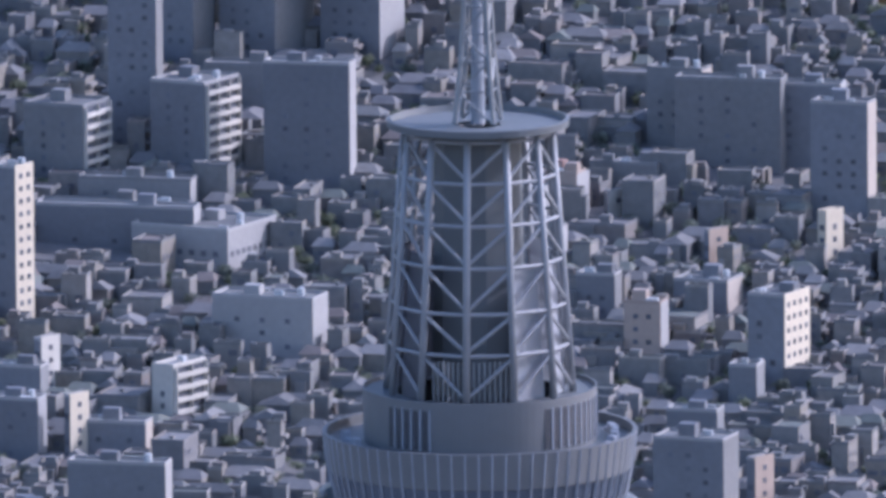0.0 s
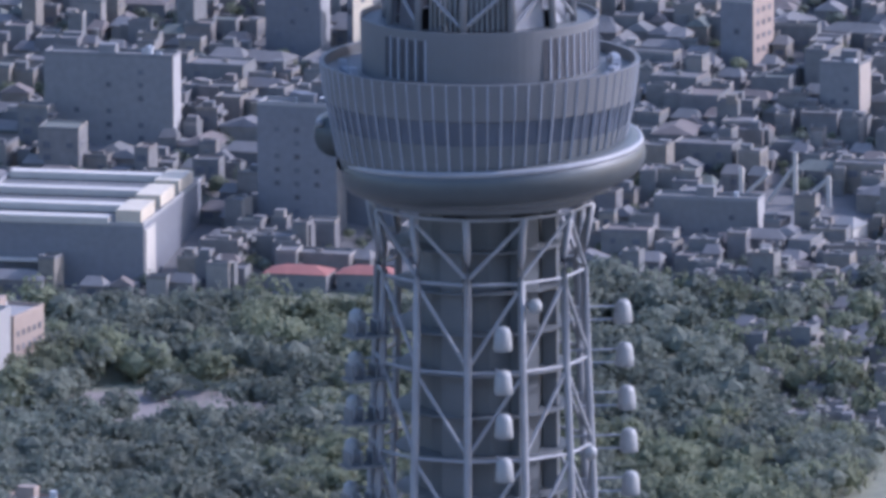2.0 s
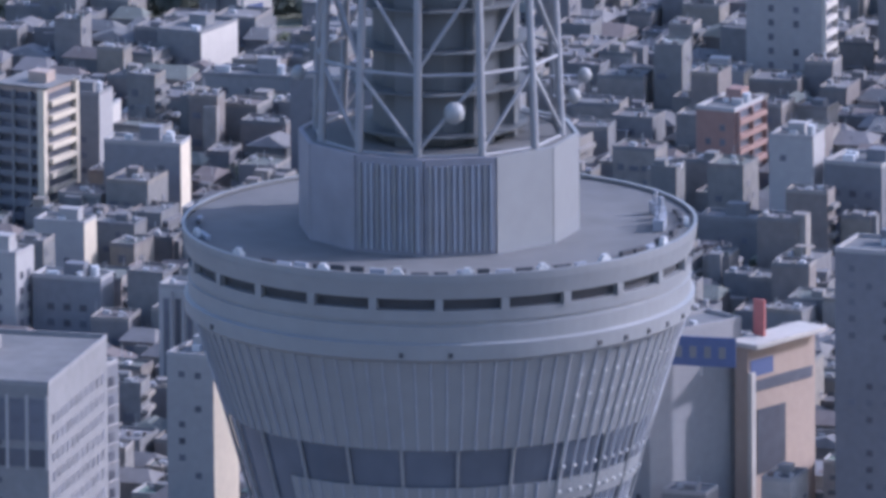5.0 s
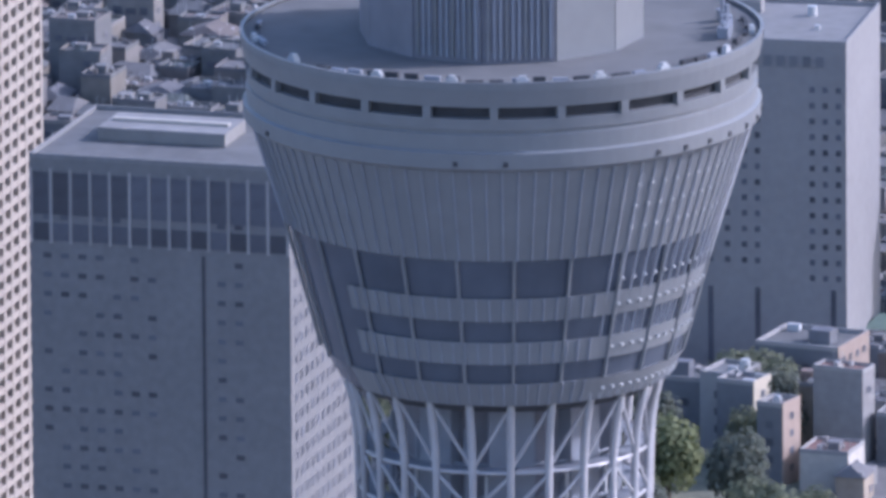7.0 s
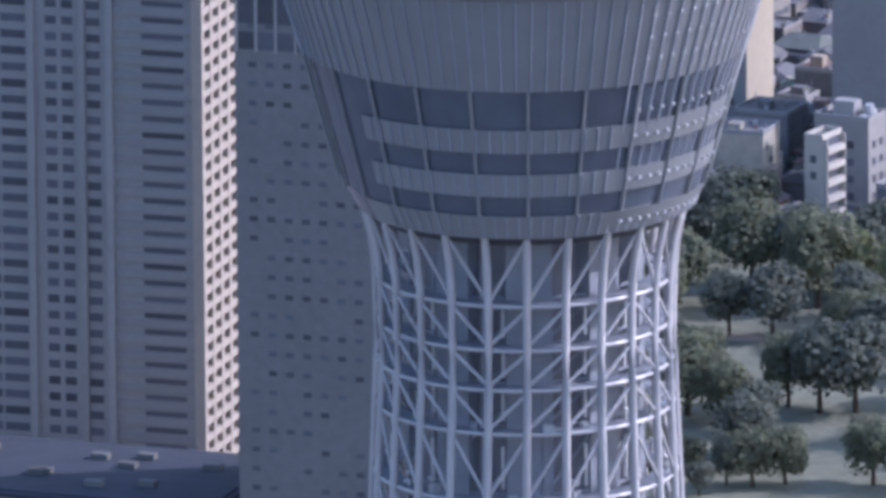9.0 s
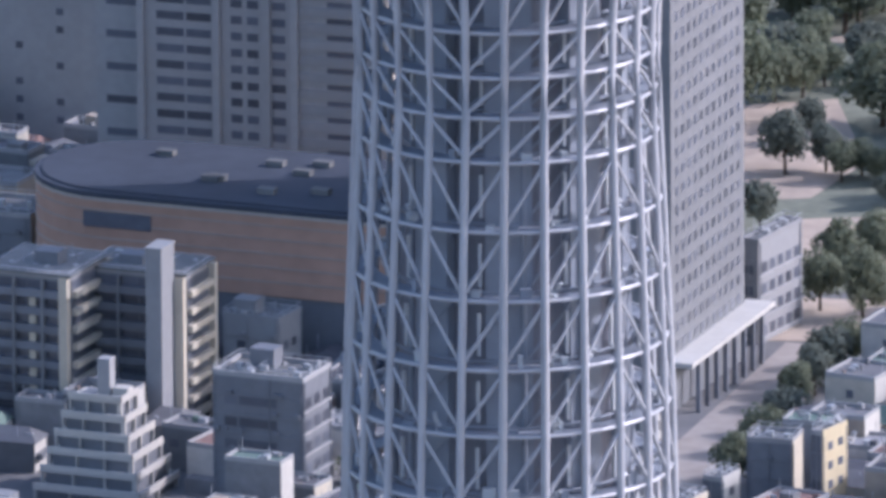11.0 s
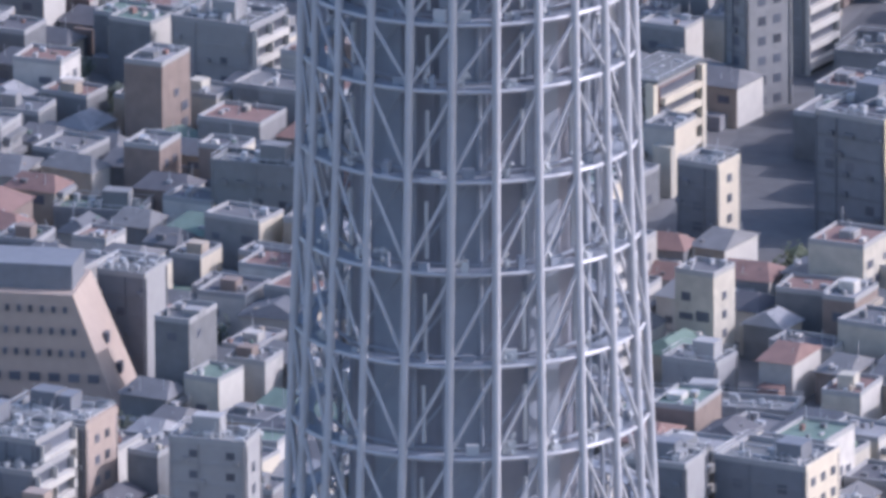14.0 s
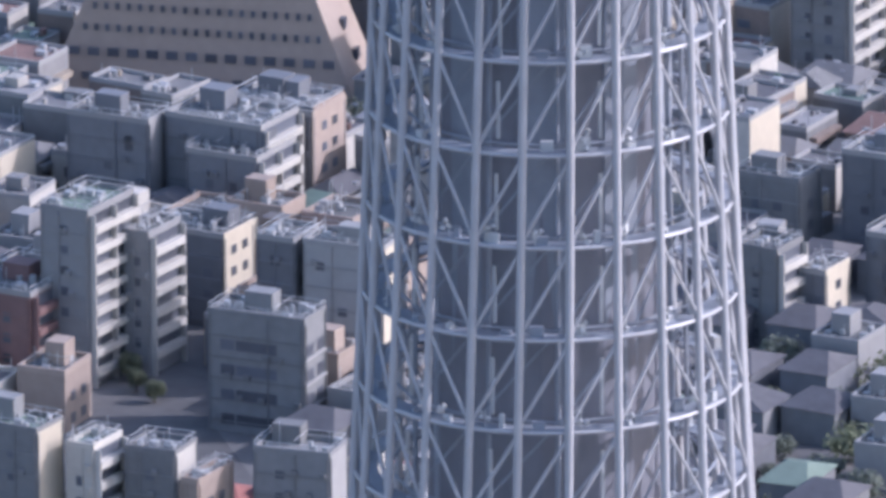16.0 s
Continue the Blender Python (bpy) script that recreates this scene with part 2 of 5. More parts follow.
# Small white boxes added as sun glints on the sunward fins.
for z in (361.5, 359.0, 356.5, 350.5, 347.5, 342.5, 337.5):
    for k in range(12):
        az = 29 + 3.75 * k
        bm = bmesh.new()
        p = polar(deck_r(z) + 0.22, az + 1.0, z)
        box(bm, p.x, p.y, p.z, 0.32, 0.34, 0.26, az)
        part("fin_bracket", bm, RADOME, main_deck)
for k in range(24):
    bm = bmesh.new()
    az = -0.8 + 15 * k
    tube(bm, polar(deck_r(353.6) + 0.02, az, 353.6), polar(deck_r(339) + 0.02, az, 339), 0.2, 6)
    part("mullion", bm, PANEL, main_deck)
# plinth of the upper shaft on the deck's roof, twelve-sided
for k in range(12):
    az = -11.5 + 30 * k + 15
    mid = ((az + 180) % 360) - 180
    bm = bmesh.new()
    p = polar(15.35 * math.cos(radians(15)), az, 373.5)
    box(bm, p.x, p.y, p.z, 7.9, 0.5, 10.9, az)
    # Facets from 18 degrees on are paler, with the sun in their colour.
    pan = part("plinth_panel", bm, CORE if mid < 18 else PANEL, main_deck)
    if -42 < mid < 18:
        for j in range(11):
            bm = bmesh.new()
            off = (j - 5) * 0.68
            q = p + Vector((math.cos(radians(az)) * off, math.sin(radians(az)) * off, 0.5)) + polar(0.36, az, 0)
            box(bm, q.x, q.y, q.z, 0.26, 0.4, 9.6, az)
            part("louvre", bm, STEEL_IN if j % 3 else PANEL, pan)
bm = bmesh.new()
lathe(bm, [(15.0, 384.2), (6, 384.2)], n=24)
part("plinth_top", bm, ROOF_DECK, main_deck)

# upper gallery
bm = bmesh.new()
lathe(bm, [(12.6, 462.4), (13.1, 462.4), (13.2, 462.9), (13.4, 462.9), (13.2, 456.3)], n=96)
gallery = part("upper_gallery", bm, GALLERY, tower, "smaller round gallery with a slanted glazed wall")
bm = bmesh.new()
lathe(bm, [(13.2, 456.2), (17.6, 456.0), (17.5, 457.8), (17.95, 457.8), (17.4, 453.6), (17.2, 453.5)], n=96)
part("parapet", bm, GALLERY, gallery)
bm = bmesh.new()
lathe(bm, [(17.2, 453.7), (16.62, 450.6)], n=96)
part("glazing", bm, GLASS, gallery, "slanted dark glazing")
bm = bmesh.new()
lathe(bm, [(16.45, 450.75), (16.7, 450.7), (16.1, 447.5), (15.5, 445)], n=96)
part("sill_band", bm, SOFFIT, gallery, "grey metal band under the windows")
for k in range(72):
    az = 5 * k
    if -110 < ((az + 180) % 360) - 180 < 110:
        bm = bmesh.new()
        tube(bm, polar(17.94, az, 457.7), polar(17.42, az, 453.6), 0.11, 4)
        tube(bm, polar(17.35, az, 453.6), polar(16.1, az, 447.2), 0.1 if k % 2 else 0.15, 4)
        part("mullion", bm, STEEL_IN, gallery)
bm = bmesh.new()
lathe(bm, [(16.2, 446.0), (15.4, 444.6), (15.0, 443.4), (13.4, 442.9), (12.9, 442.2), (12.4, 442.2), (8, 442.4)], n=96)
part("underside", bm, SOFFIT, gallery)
bm = bmesh.new()
lathe(bm, [(13.3, 462.4), (9.5, 462.3)], n=48)
lathe(bm, [(17.6, 456.6), (13.2, 456.6)], n=48)
part("terrace", bm, SOFFIT, gallery)
for a0, count in ((26, 11), (-58, 5), (120, 8), (200, 8)):
    for j in range(count):
        az = a0 + j * 5.2
        bm = bmesh.new()
        p = polar(13.24, az, 457.3)
        box(bm, p.x, p.y, p.z, 0.8, 0.3, 4.5, az)
        part("slot", bm, DARK, gallery)
        bm = bmesh.new()
        p = polar(13.34, az + 2.6, 457.2)
        box(bm, p.x, p.y, p.z, 0.22, 0.3, 4.7, az + 2.6)
        part("slot_fin", bm, STEEL_IN, gallery)
# the glazed ramp that climbs once round the gallery
bm = bmesh.new()
pts = [polar(13.7 + 2.6 * min(1, i / 55), -82 + 350 * i / 120, 445.1 + 4.2 * i / 120) for i in range(121)]
sweep(bm, pts, 2.35, 20)
part("spiral_ramp", bm, ALUMINIUM, gallery, "rounded satin metal walkway tube", True)
# pale tube added along the upper edge of the ramp as its highlight
bm = bmesh.new()
pts = [polar(13.7 + 2.6 * min(1, i / 55) + 1.72, -82 + 350 * i / 120, 445.1 + 4.2 * i / 120 + 1.45) for i in range(2, 121)]
sweep(bm, pts, 0.42, 8)
part("ramp_band", bm, STEEL_UP, gallery, "pale strip added as the highlight on the ramp", True)

# crown and mast
CR = [492, 487.3, 482.5, 477.7, 472.5, 467.8, 462.5]


def crown_r(z):
    return float(np.interp(z, (462.5, 478, 492), (10.75, 9.6, 8.5)))


bm = bmesh.new()
lathe(bm, [(5.5, 462), (5.0, 492)], n=12)
crown = part("crown_shaft", bm, SOFFIT, tower, "open lattice drum with a dark core")
for k in range(12):
    az = -17.6 + 30 * k
    bm = bmesh.new()
    sweep(bm, [polar(crown_r(z), az, z) for z in (492.3, 478, 462.3)], 0.42, 10)
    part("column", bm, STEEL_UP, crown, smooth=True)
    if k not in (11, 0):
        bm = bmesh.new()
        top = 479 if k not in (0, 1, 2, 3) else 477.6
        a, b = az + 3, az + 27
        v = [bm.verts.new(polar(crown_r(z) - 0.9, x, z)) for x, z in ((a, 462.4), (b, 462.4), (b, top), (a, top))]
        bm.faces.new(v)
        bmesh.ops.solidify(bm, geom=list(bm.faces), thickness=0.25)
        # Panels towards the sun are paler; sunlight is put into their colour.
        part("screen_panel", bm, PANEL_SUNLIT if k in (1, 2, 3, 4) else CORE, crown)
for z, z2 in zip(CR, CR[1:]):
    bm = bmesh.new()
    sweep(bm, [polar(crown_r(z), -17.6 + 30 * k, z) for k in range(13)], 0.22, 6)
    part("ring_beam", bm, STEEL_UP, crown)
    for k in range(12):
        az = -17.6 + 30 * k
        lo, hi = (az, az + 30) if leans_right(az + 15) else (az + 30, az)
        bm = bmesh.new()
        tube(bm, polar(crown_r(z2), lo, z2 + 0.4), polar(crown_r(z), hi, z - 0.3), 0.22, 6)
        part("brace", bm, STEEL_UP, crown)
bm = bmesh.new()
lathe(bm, [(2.6, 492.6), (9.0, 492.5), (10.35, 492.8), (10.45, 493.6), (10.0, 493.7), (9.8, 493.0), (2.6, 492.9)], n=64)
part("crown_plate", bm, SOFFIT, crown, "round rimmed platform")
bm = bmesh.new()
lathe(bm, [(0.85, 493), (0.6, 507), (0.5, 560)], n=10)
mast = part("antenna_mast", bm, STEEL_IN, tower, "tapering square lattice antenna mast")


def mast_r(z):
    return float(np.interp(z, (493.2, 500, 507, 560), (3.15, 2.35, 1.8, 1.3)))


MZ = [493.2, 496.9, 500.3, 503.5, 506.6, 509.6] + [512.5 + 2.9 * i for i in range(17)]
for k in range(4):
    bm = bmesh.new()
    sweep(bm, [polar(mast_r(z), 25 + 90 * k, z) for z in (493.2, 500, 507, 560)], 0.3, 8)
    part("leg", bm, PANEL, mast)
    for i, (z, z2) in enumerate(zip(MZ, MZ[1:])):
        lo, hi = (25, 115) if i % 2 else (115, 25)
        bm = bmesh.new()
        tube(bm, polar(mast_r(z), lo + 90 * k, z), polar(mast_r(z2), hi + 90 * k, z2), 0.14, 5)
        tube(bm, polar(mast_r(z2), 25 + 90 * k, z2), polar(mast_r(z2), 115 + 90 * k, z2), 0.12, 5)
        part("brace", bm, PANEL, mast)

# ---- ground ----
def ground_z(x, y):
    """Flat, rising gently far off."""
    s = max(0.0, y - 1900.0)
    return 105 * (s / 900) ** 2


GROUND = material("pale_asphalt_and_yards", (0.16, 0.158, 0.155), 0.9, 0.0, 0.35, 0.12, 0.015)
bm = bmesh.new()
ys = [-4000, -2000, 0, 500, 1000, 1500] + [1900 + 50 * i for i in range(20)] + [2900, 3200]
xs = [-4000, -1500, -600, -200, 0, 200, 400, 600, 900, 1500, 4000]
grid = [[bm.verts.new((x, y, ground_z(x, y))) for x in xs] for y in ys]
for a, b in zip(grid, grid[1:]):
    for i in range(len(xs) - 1):
        bm.faces.new((a[i], a[i + 1], b[i + 1], b[i]))
ground = tagged(new("ground", mesh_of("ground", bm, GROUND)), "city ground of asphalt, yards and lots", "ground", kind="structure")
# ---- tower fittings ----
# drum-shaped aerials on brackets round the upper shaft
proto = None
for az in (2.0, 91.0, -88.0, 182.0):
    for i in range(6):
        z = 428.4 - 4.93 * i
        r = up_r(z) + (4.3 if az == 91.0 else 2.3)
        bm = bmesh.new()
        lathe(bm, [(0.05, 1.4), (0.45, 1.32), (0.78, 1.05), (0.94, 0.6), (1.02, -0.4), (1.08, -1.3), (0.9, -1.42), (0.05, -1.42)], n=18)
        if proto is None:
            proto = mesh_of("aerial_drum", bm, AERIAL, True)
        else:
            bm.free()
        ob = new("aerial_drum", proto)
        ob.parent, ob.location = upper_shaft, polar(r, az, z)
        bm = bmesh.new()
        tube(bm, polar(r - 0.8, az, z + 0.6), polar(up_r(z) - 2.5, az, z + 0.6), 0.13, 5)
        tube(bm, polar(r - 0.8, az, z - 0.9), polar(up_r(z) - 2.5, az, z - 0.9), 0.13, 5)
        part("bracket", bm, STEEL_IN, upper_shaft)
# dark slatted blocks added for aerials in shade, the shade in their colour
for i in range(6):
    z = 427.0 - 4.93 * i
    bm = bmesh.new()
    p = polar(up_r(z) + 1.7, -76, z)
    box(bm, p.x, p.y, p.z, 2.6, 5.2, 0.35, -76)
    for k in range(4):
        p = polar(up_r(z) - 0.4 + 1.4 * k, -76, z)
        box(bm, p.x, p.y, p.z, 2.4, 0.18, 1.9, -76)
    part("service_platform", bm, SOFFIT, upper_shaft, "dark slatted stand-in for aerials in shade")
for az, z, r in ((21, 431.5, 12.6), (62, 413.5, 13.0), (2, 389.2, 13.6), (88, 388.0, 14.9), (95, 389.9, 16.4), (-95, 391, 15.4)):
    bm = bmesh.new()
    bmesh.ops.create_icosphere(bm, subdivisions=3, radius=1.15 if az == 2 else 0.8, matrix=Matrix.Translation(polar(r, az, z)) @ Matrix.Diagonal((1, 1, 1.1, 1)))
    part("dish_radome", bm, AERIAL, upper_shaft, smooth=True)
    bm = bmesh.new()
    tube(bm, polar(r, az, z), polar(up_r(z) - 1, az, z), 0.16, 5)
    part("bracket", bm, STEEL_IN, upper_shaft)

# inner frames, lift shafts and gear behind the lattice
rg = random.Random(11)
inner = bmesh.new()
for k in range(12):
    az = 7 + 30 * k
    sweep(inner, [polar(14.6, az, 0), polar(14.4, az, 200), polar(12.4, az, 332)], 0.3, 6)
tagged(part("inner_framing", inner, STEEL_IN, lower_shaft), kind="stuff")
for i, z in enumerate(RINGS[:-1]):
    r = shaft_r(z)
    bm = bmesh.new()
    for k in range(12):
        z2 = RINGS[i + 1]
        a = 7 + 30 * k
        tube(bm, polar(shaft_r(z2) - 3.6, a, z2), polar(shaft_r(z) - 3.6, a + 30, z), 0.15, 5)
        tube(bm, polar(shaft_r(z) - 3.6, a, z), polar(shaft_r(z) - 3.6, a + 30, z), 0.18, 5)
    tagged(part("inner_bracing", bm, STEEL_IN, lower_shaft), kind="stuff")
    for k in range(24):
        if rg.random() < 0.75 and i > 2:
            az = shaft_az(k, z) + rg.uniform(3, 11)
            bm = bmesh.new()
            p = polar(r - rg.uniform(1.0, 2.0), az, z + 0.05)
            box(bm, p.x, p.y, p.z, rg.uniform(0.5, 1.6), rg.uniform(0.4, 0.8), rg.uniform(0.35, 1.5), az)
            part("floodlight_box", bm, RADOME if rg.random() < 0.5 else STEEL_IN, lower_shaft)
    for az in (-11.5, 26, 49, -47):
        bm = bmesh.new()
        z2 = RINGS[i + 1]
        p = polar(r - 2.2, az + shaft_az(0, z) + 0.8, z2 + 1.0)
        box(bm, p.x, p.y, p.z, 0.35, 0.35, (z - z2) * 0.62, az)
        part("riser_pipe", bm, RADOME, lower_shaft)
for i, z in enumerate(RINGS[4:-1]):
    for k in range(24):
        az = shaft_az(k, z) + 4.0
        mid = ((az + 180) % 360) - 180
        if 8 < mid < 88 or (-75 < mid < 8 and rg.random() < 0.25):
            bm = bmesh.new()
            for j in range(rg.randint(3, 5)):
                p = polar(shaft_r(z) - rg.uniform(0.7, 1.6), az + rg.uniform(-2.2, 2.2), z + rg.uniform(0.1, 1.9))
                tube(bm, p, p + Vector((rg.uniform(-0.5, 0.5), rg.uniform(-0.4, 0.1), rg.uniform(0.1, 0.7))), 0.24, 6)
            p = polar(shaft_r(z) - 1.1, az, z - 0.1)
            tube(bm, p, p + Vector((0, 0, 2.0)), 0.07, 5)
            part("floodlight", bm, RADOME, lower_shaft)
for az, w in ((-40, 4.2), (0, 5.0), (40, 4.2), (80, 4.5)):
    bm = bmesh.new()
    p = polar(11.6, az, 0)
    box(bm, p.x, p.y, 0, w, 2.2, 335.6, az)
    part("lift_shaft", bm, STEEL_IN, lower_shaft)
for az, w in ((-30, 2.6), (30, 2.8), (75, 2.6)):
    bm = bmesh.new()
    p = polar(7.9, az, 374)
    box(bm, p.x, p.y, 374, w, 1.6, 67, az)
    part("cable_tray", bm, SOFFIT, upper_shaft)
for i in range(14):
    bm = bmesh.new()
    z = 376 + 4.7 * i
    lathe(bm, [(7.0, z), (9.8, z), (9.8, z + 0.2), (7.0, z + 0.2)], n=24)
    part("platform", bm, SOFFIT, upper_shaft)
# lamps, hatches and rails on the main deck's roof
for az in (-56, -30, -12, 4, 22, 39, 62, 84, -80):
    bm = bmesh.new()
    p = polar(27.3, az - 3, 373.9)
    box(bm, p.x, p.y, p.z, 1.3, 0.6, 0.55, az)
    box(bm, p.x, p.y, p.z + 0.5, 0.7, 0.5, 0.4, az)
    part("roof_lamp", bm, RADOME, main_deck)
for k in range(40):
    az = -100 + 5 * k
    if rg.random() < 0.7:
        bm = bmesh.new()
        p = polar(26.6, az, 373.85)
        box(bm, p.x, p.y, p.z, rg.uniform(1.2, 2.2), 0.5, rg.uniform(0.3, 0.8), az)
        part("roof_unit", bm, DARK if rg.random() < 0.75 else STEEL_IN, main_deck)
for az in (76, 80, 84, 90, 97):
    bm = bmesh.new()
    p = polar(24.5, az, 373.8)
    tube(bm, p, p + Vector((0, 0, rg.uniform(1.5, 3.0))), 0.3, 6)
    box(bm, p.x, p.y, p.z, 1.4, 1.2, 1.2, az)
    part("hoist", bm, STEEL_IN, main_deck)
for az in (-68, -14, -3, 33, 41, 49, 57, 66, 75, 84):
    bm = bmesh.new()
    p = polar(28.15, az, 365.0)
    box(bm, p.x, p.y, p.z, 0.5, 0.35, 0.5, az)
    part("spotlight", bm, DARK, main_deck)
for k in range(14):
    az = -96 + 5.0 * k if k < 5 else 40 + 4.5 * k
    bm = bmesh.new()
    p = polar(15.4, az, 456.2)
    box(bm, p.x, p.y, p.z, 1.0, 0.8, rg.uniform(0.8, 1.9), az)
    part("terrace_unit", bm, STEEL_IN, gallery)
# vertical slats at the foot of the crown
for k in range(16):
    az = -42 + 3.6 * k
    bm = bmesh.new()
    p = polar(9.6, az, 462.4)
    box(bm, p.x, p.y, p.z, 0.22, 0.3, 4.6, az)
    part("slat", bm, PANEL, crown)
# ---- the city ----
WALL = {
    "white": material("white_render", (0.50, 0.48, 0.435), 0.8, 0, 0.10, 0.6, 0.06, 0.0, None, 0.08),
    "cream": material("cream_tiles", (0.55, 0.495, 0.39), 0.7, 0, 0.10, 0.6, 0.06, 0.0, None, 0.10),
    "ochre": material("ochre_render", (0.58, 0.495, 0.32), 0.8, 0, 0.10, 0.6, 0.06, 0.0, None, 0.06),
    "stone": material("warm_stone_tiles", (0.40, 0.36, 0.315), 0.75, 0, 0.10, 0.6, 0.06),
    "tan": material("tan_tiles", (0.36, 0.295, 0.25), 0.7, 0, 0.12, 0.6, 0.06, 0.0, None, 0.10),
    "pink": material("pinkish_tiles", (0.37, 0.30, 0.25), 0.7, 0, 0.10, 0.6, 0.06),
    "brick": material("brick_red_tiles", (0.28, 0.185, 0.16), 0.75, 0, 0.14, 0.6, 0.06),
    "maroon": material("maroon_tiles", (0.20, 0.125, 0.12), 0.7, 0, 0.15, 0.6, 0.06),
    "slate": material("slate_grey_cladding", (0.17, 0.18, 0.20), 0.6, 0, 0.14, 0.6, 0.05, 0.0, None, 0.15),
    "grey": material("grey_concrete", (0.21, 0.215, 0.22), 0.85, 0, 0.14, 0.6, 0.05, 0.0, None, 0.15),
    "ash": material("ash_grey_panels", (0.28, 0.282, 0.285), 0.8, 0, 0.10, 0.6, 0.05, 0.0, None, 0.06),
    "pale": material("pale_grey_concrete", (0.33, 0.33, 0.328), 0.8, 0, 0.10, 0.6, 0.05, 0.0, None, 0.10),
}
ROOF = {
    "grey": material("grey_roof_sheet", (0.15, 0.155, 0.155), 0.9, 0, 0.25, 0.35, 0.07, 0.0, None, 0.2),
    "pale": material("pale_roof_sheet", (0.25, 0.25, 0.245), 0.85, 0, 0.18, 0.35, 0.07, 0.0, None, 0.1),
    "green": material("green_roof_coating", (0.17, 0.225, 0.185), 0.85, 0, 0.2, 0.35, 0.07),
    "dark": material("dark_roof_tiles", (0.105, 0.105, 0.115), 0.8, 0, 0.25, 0.6, 0.1),
    "red": material("red_roof_tiles", (0.31, 0.13, 0.11), 0.8, 0, 0.2, 0.6, 0.1),
}
WINDOW = material("window_glass", (0.105, 0.115, 0.14), 0.28, 0, 0.25, 0.4, 0.1, 0.0, None, 0.35)
METAL = material("galvanised_metal", (0.46, 0.47, 0.48), 0.45, 0.3, 0.12, 0.6, 0.1)
WORDS = {"white": "white-rendered", "cream": "cream-tiled", "ochre": "ochre-rendered", "tan": "tan-tiled", "pink": "pinkish", "brick": "brick-red", "maroon": "dark maroon",
         "slate": "slate-grey", "grey": "grey concrete", "ash": "ash-grey", "pale": "pale grey"}
ROOFS = {"grey": "a grey flat roof", "pale": "a pale flat roof", "green": "a green coated roof", "dark": "a dark roof", "red": "a red tiled roof"}
FOOT = []           # footprints already taken: x, y, reach
SHARED = {}
city = random.Random(21)


def shared_box(sx, sy, sz, mat):
    """One mesh for all boxes of a size and material, on its base centre."""
    key = (round(sx, 1), round(sy, 2), round(sz, 1), mat.name)
    if key not in SHARED:
        bm = bmesh.new()
        box(bm, 0, 0, 0, key[0], key[1], key[2])
        SHARED[key] = mesh_of("box", bm, mat)
    return SHARED[key]


def piece(name, parent, x, y, z, sx, sy, sz, mat, turn=0.0, label=""):
    ob = new(name, shared_box(sx, sy, sz, mat))
    ob.parent = parent
    ob.matrix_basis = pose(x, y, z, 0, 0, turn)
    return tagged(ob, label)


def roof_gear(b, w, d, h):
    """Rails, pipes, small plant and an aerial on a small roof."""
    bm = bmesh.new()
    for i in range(max(7, min(22, int(w * d / 9)))):
        box(bm, city.uniform(-0.42, 0.42) * w, city.uniform(-0.42, 0.42) * d, h + 0.1, city.choice((0.5, 0.8, 1.2)), city.choice((0.4, 0.7, 1.0)), city.choice((0.5, 0.9, 1.2)))
    for i in range(5):
        px, py = city.uniform(-0.45, 0.45) * w, city.uniform(-0.45, 0.45) * d
        box(bm, px, py, h + 0.1, 0.09, 0.09, city.uniform(1.4, 3.2))
    box(bm, 0, city.uniform(-0.3, 0.3) * d, h + 0.25, w * 0.8, 0.16, 0.16)
    box(bm, city.uniform(-0.3, 0.3) * w, 0, h + 1.6, 0.1, d * 0.7, 0.1)
    tagged(part("roof_gear", bm, METAL, b), kind="stuff")


def front_trim(b, w, d, h, wall):
    """Storey ledges, down-pipes and wall-hung air units on the front and the flank."""
    bm = bmesh.new()
    for j in range(1, int(h / 3.1) + 1):
        box(bm, 0, -d / 2 - 0.06, h - 3.1 * j, w, 0.14, 0.22)
        for i in range(int(w / 3)):
            if city.random() < 0.5:
                box(bm, city.uniform(-0.45, 0.45) * w, -d / 2 - 0.3, h - 3.1 * j + 0.25, 0.9, 0.5, 0.75)
    for fx in (-0.48, city.uniform(-0.2, 0.2), 0.47):
        box(bm, fx * w, -d / 2 - 0.12, 0, 0.16, 0.16, h)
    for fy in (-0.47, 0.45):
        box(bm, w / 2 + 0.14, fy * d, 0, 0.16, 0.16, h)
    tagged(part("front_trim", bm, wall, b), kind="stuff")
    bm = bmesh.new()
    z = h + 1.5
    for px, py, sx, sy in ((0, -d / 2 + 0.15, w, 0.07), (0, d / 2 - 0.15, w, 0.07), (-w / 2 + 0.15, 0, 0.07, d), (w / 2 - 0.15, 0, 0.07, d)):
        box(bm, px, py, z, sx, sy, 0.07)
    for i in range(int(w / 1.8) + 1):
        box(bm, -w / 2 + 0.15 + 1.8 * i, -d / 2 + 0.15, h + 0.8, 0.06, 0.06, 0.75)
    for i in range(int(d / 1.8) + 1):
        box(bm, w / 2 - 0.15, -d / 2 + 0.15 + 1.8 * i, h + 0.8, 0.06, 0.06, 0.75)
    tagged(part("roof_rail", bm, RADOME, b), kind="stuff")


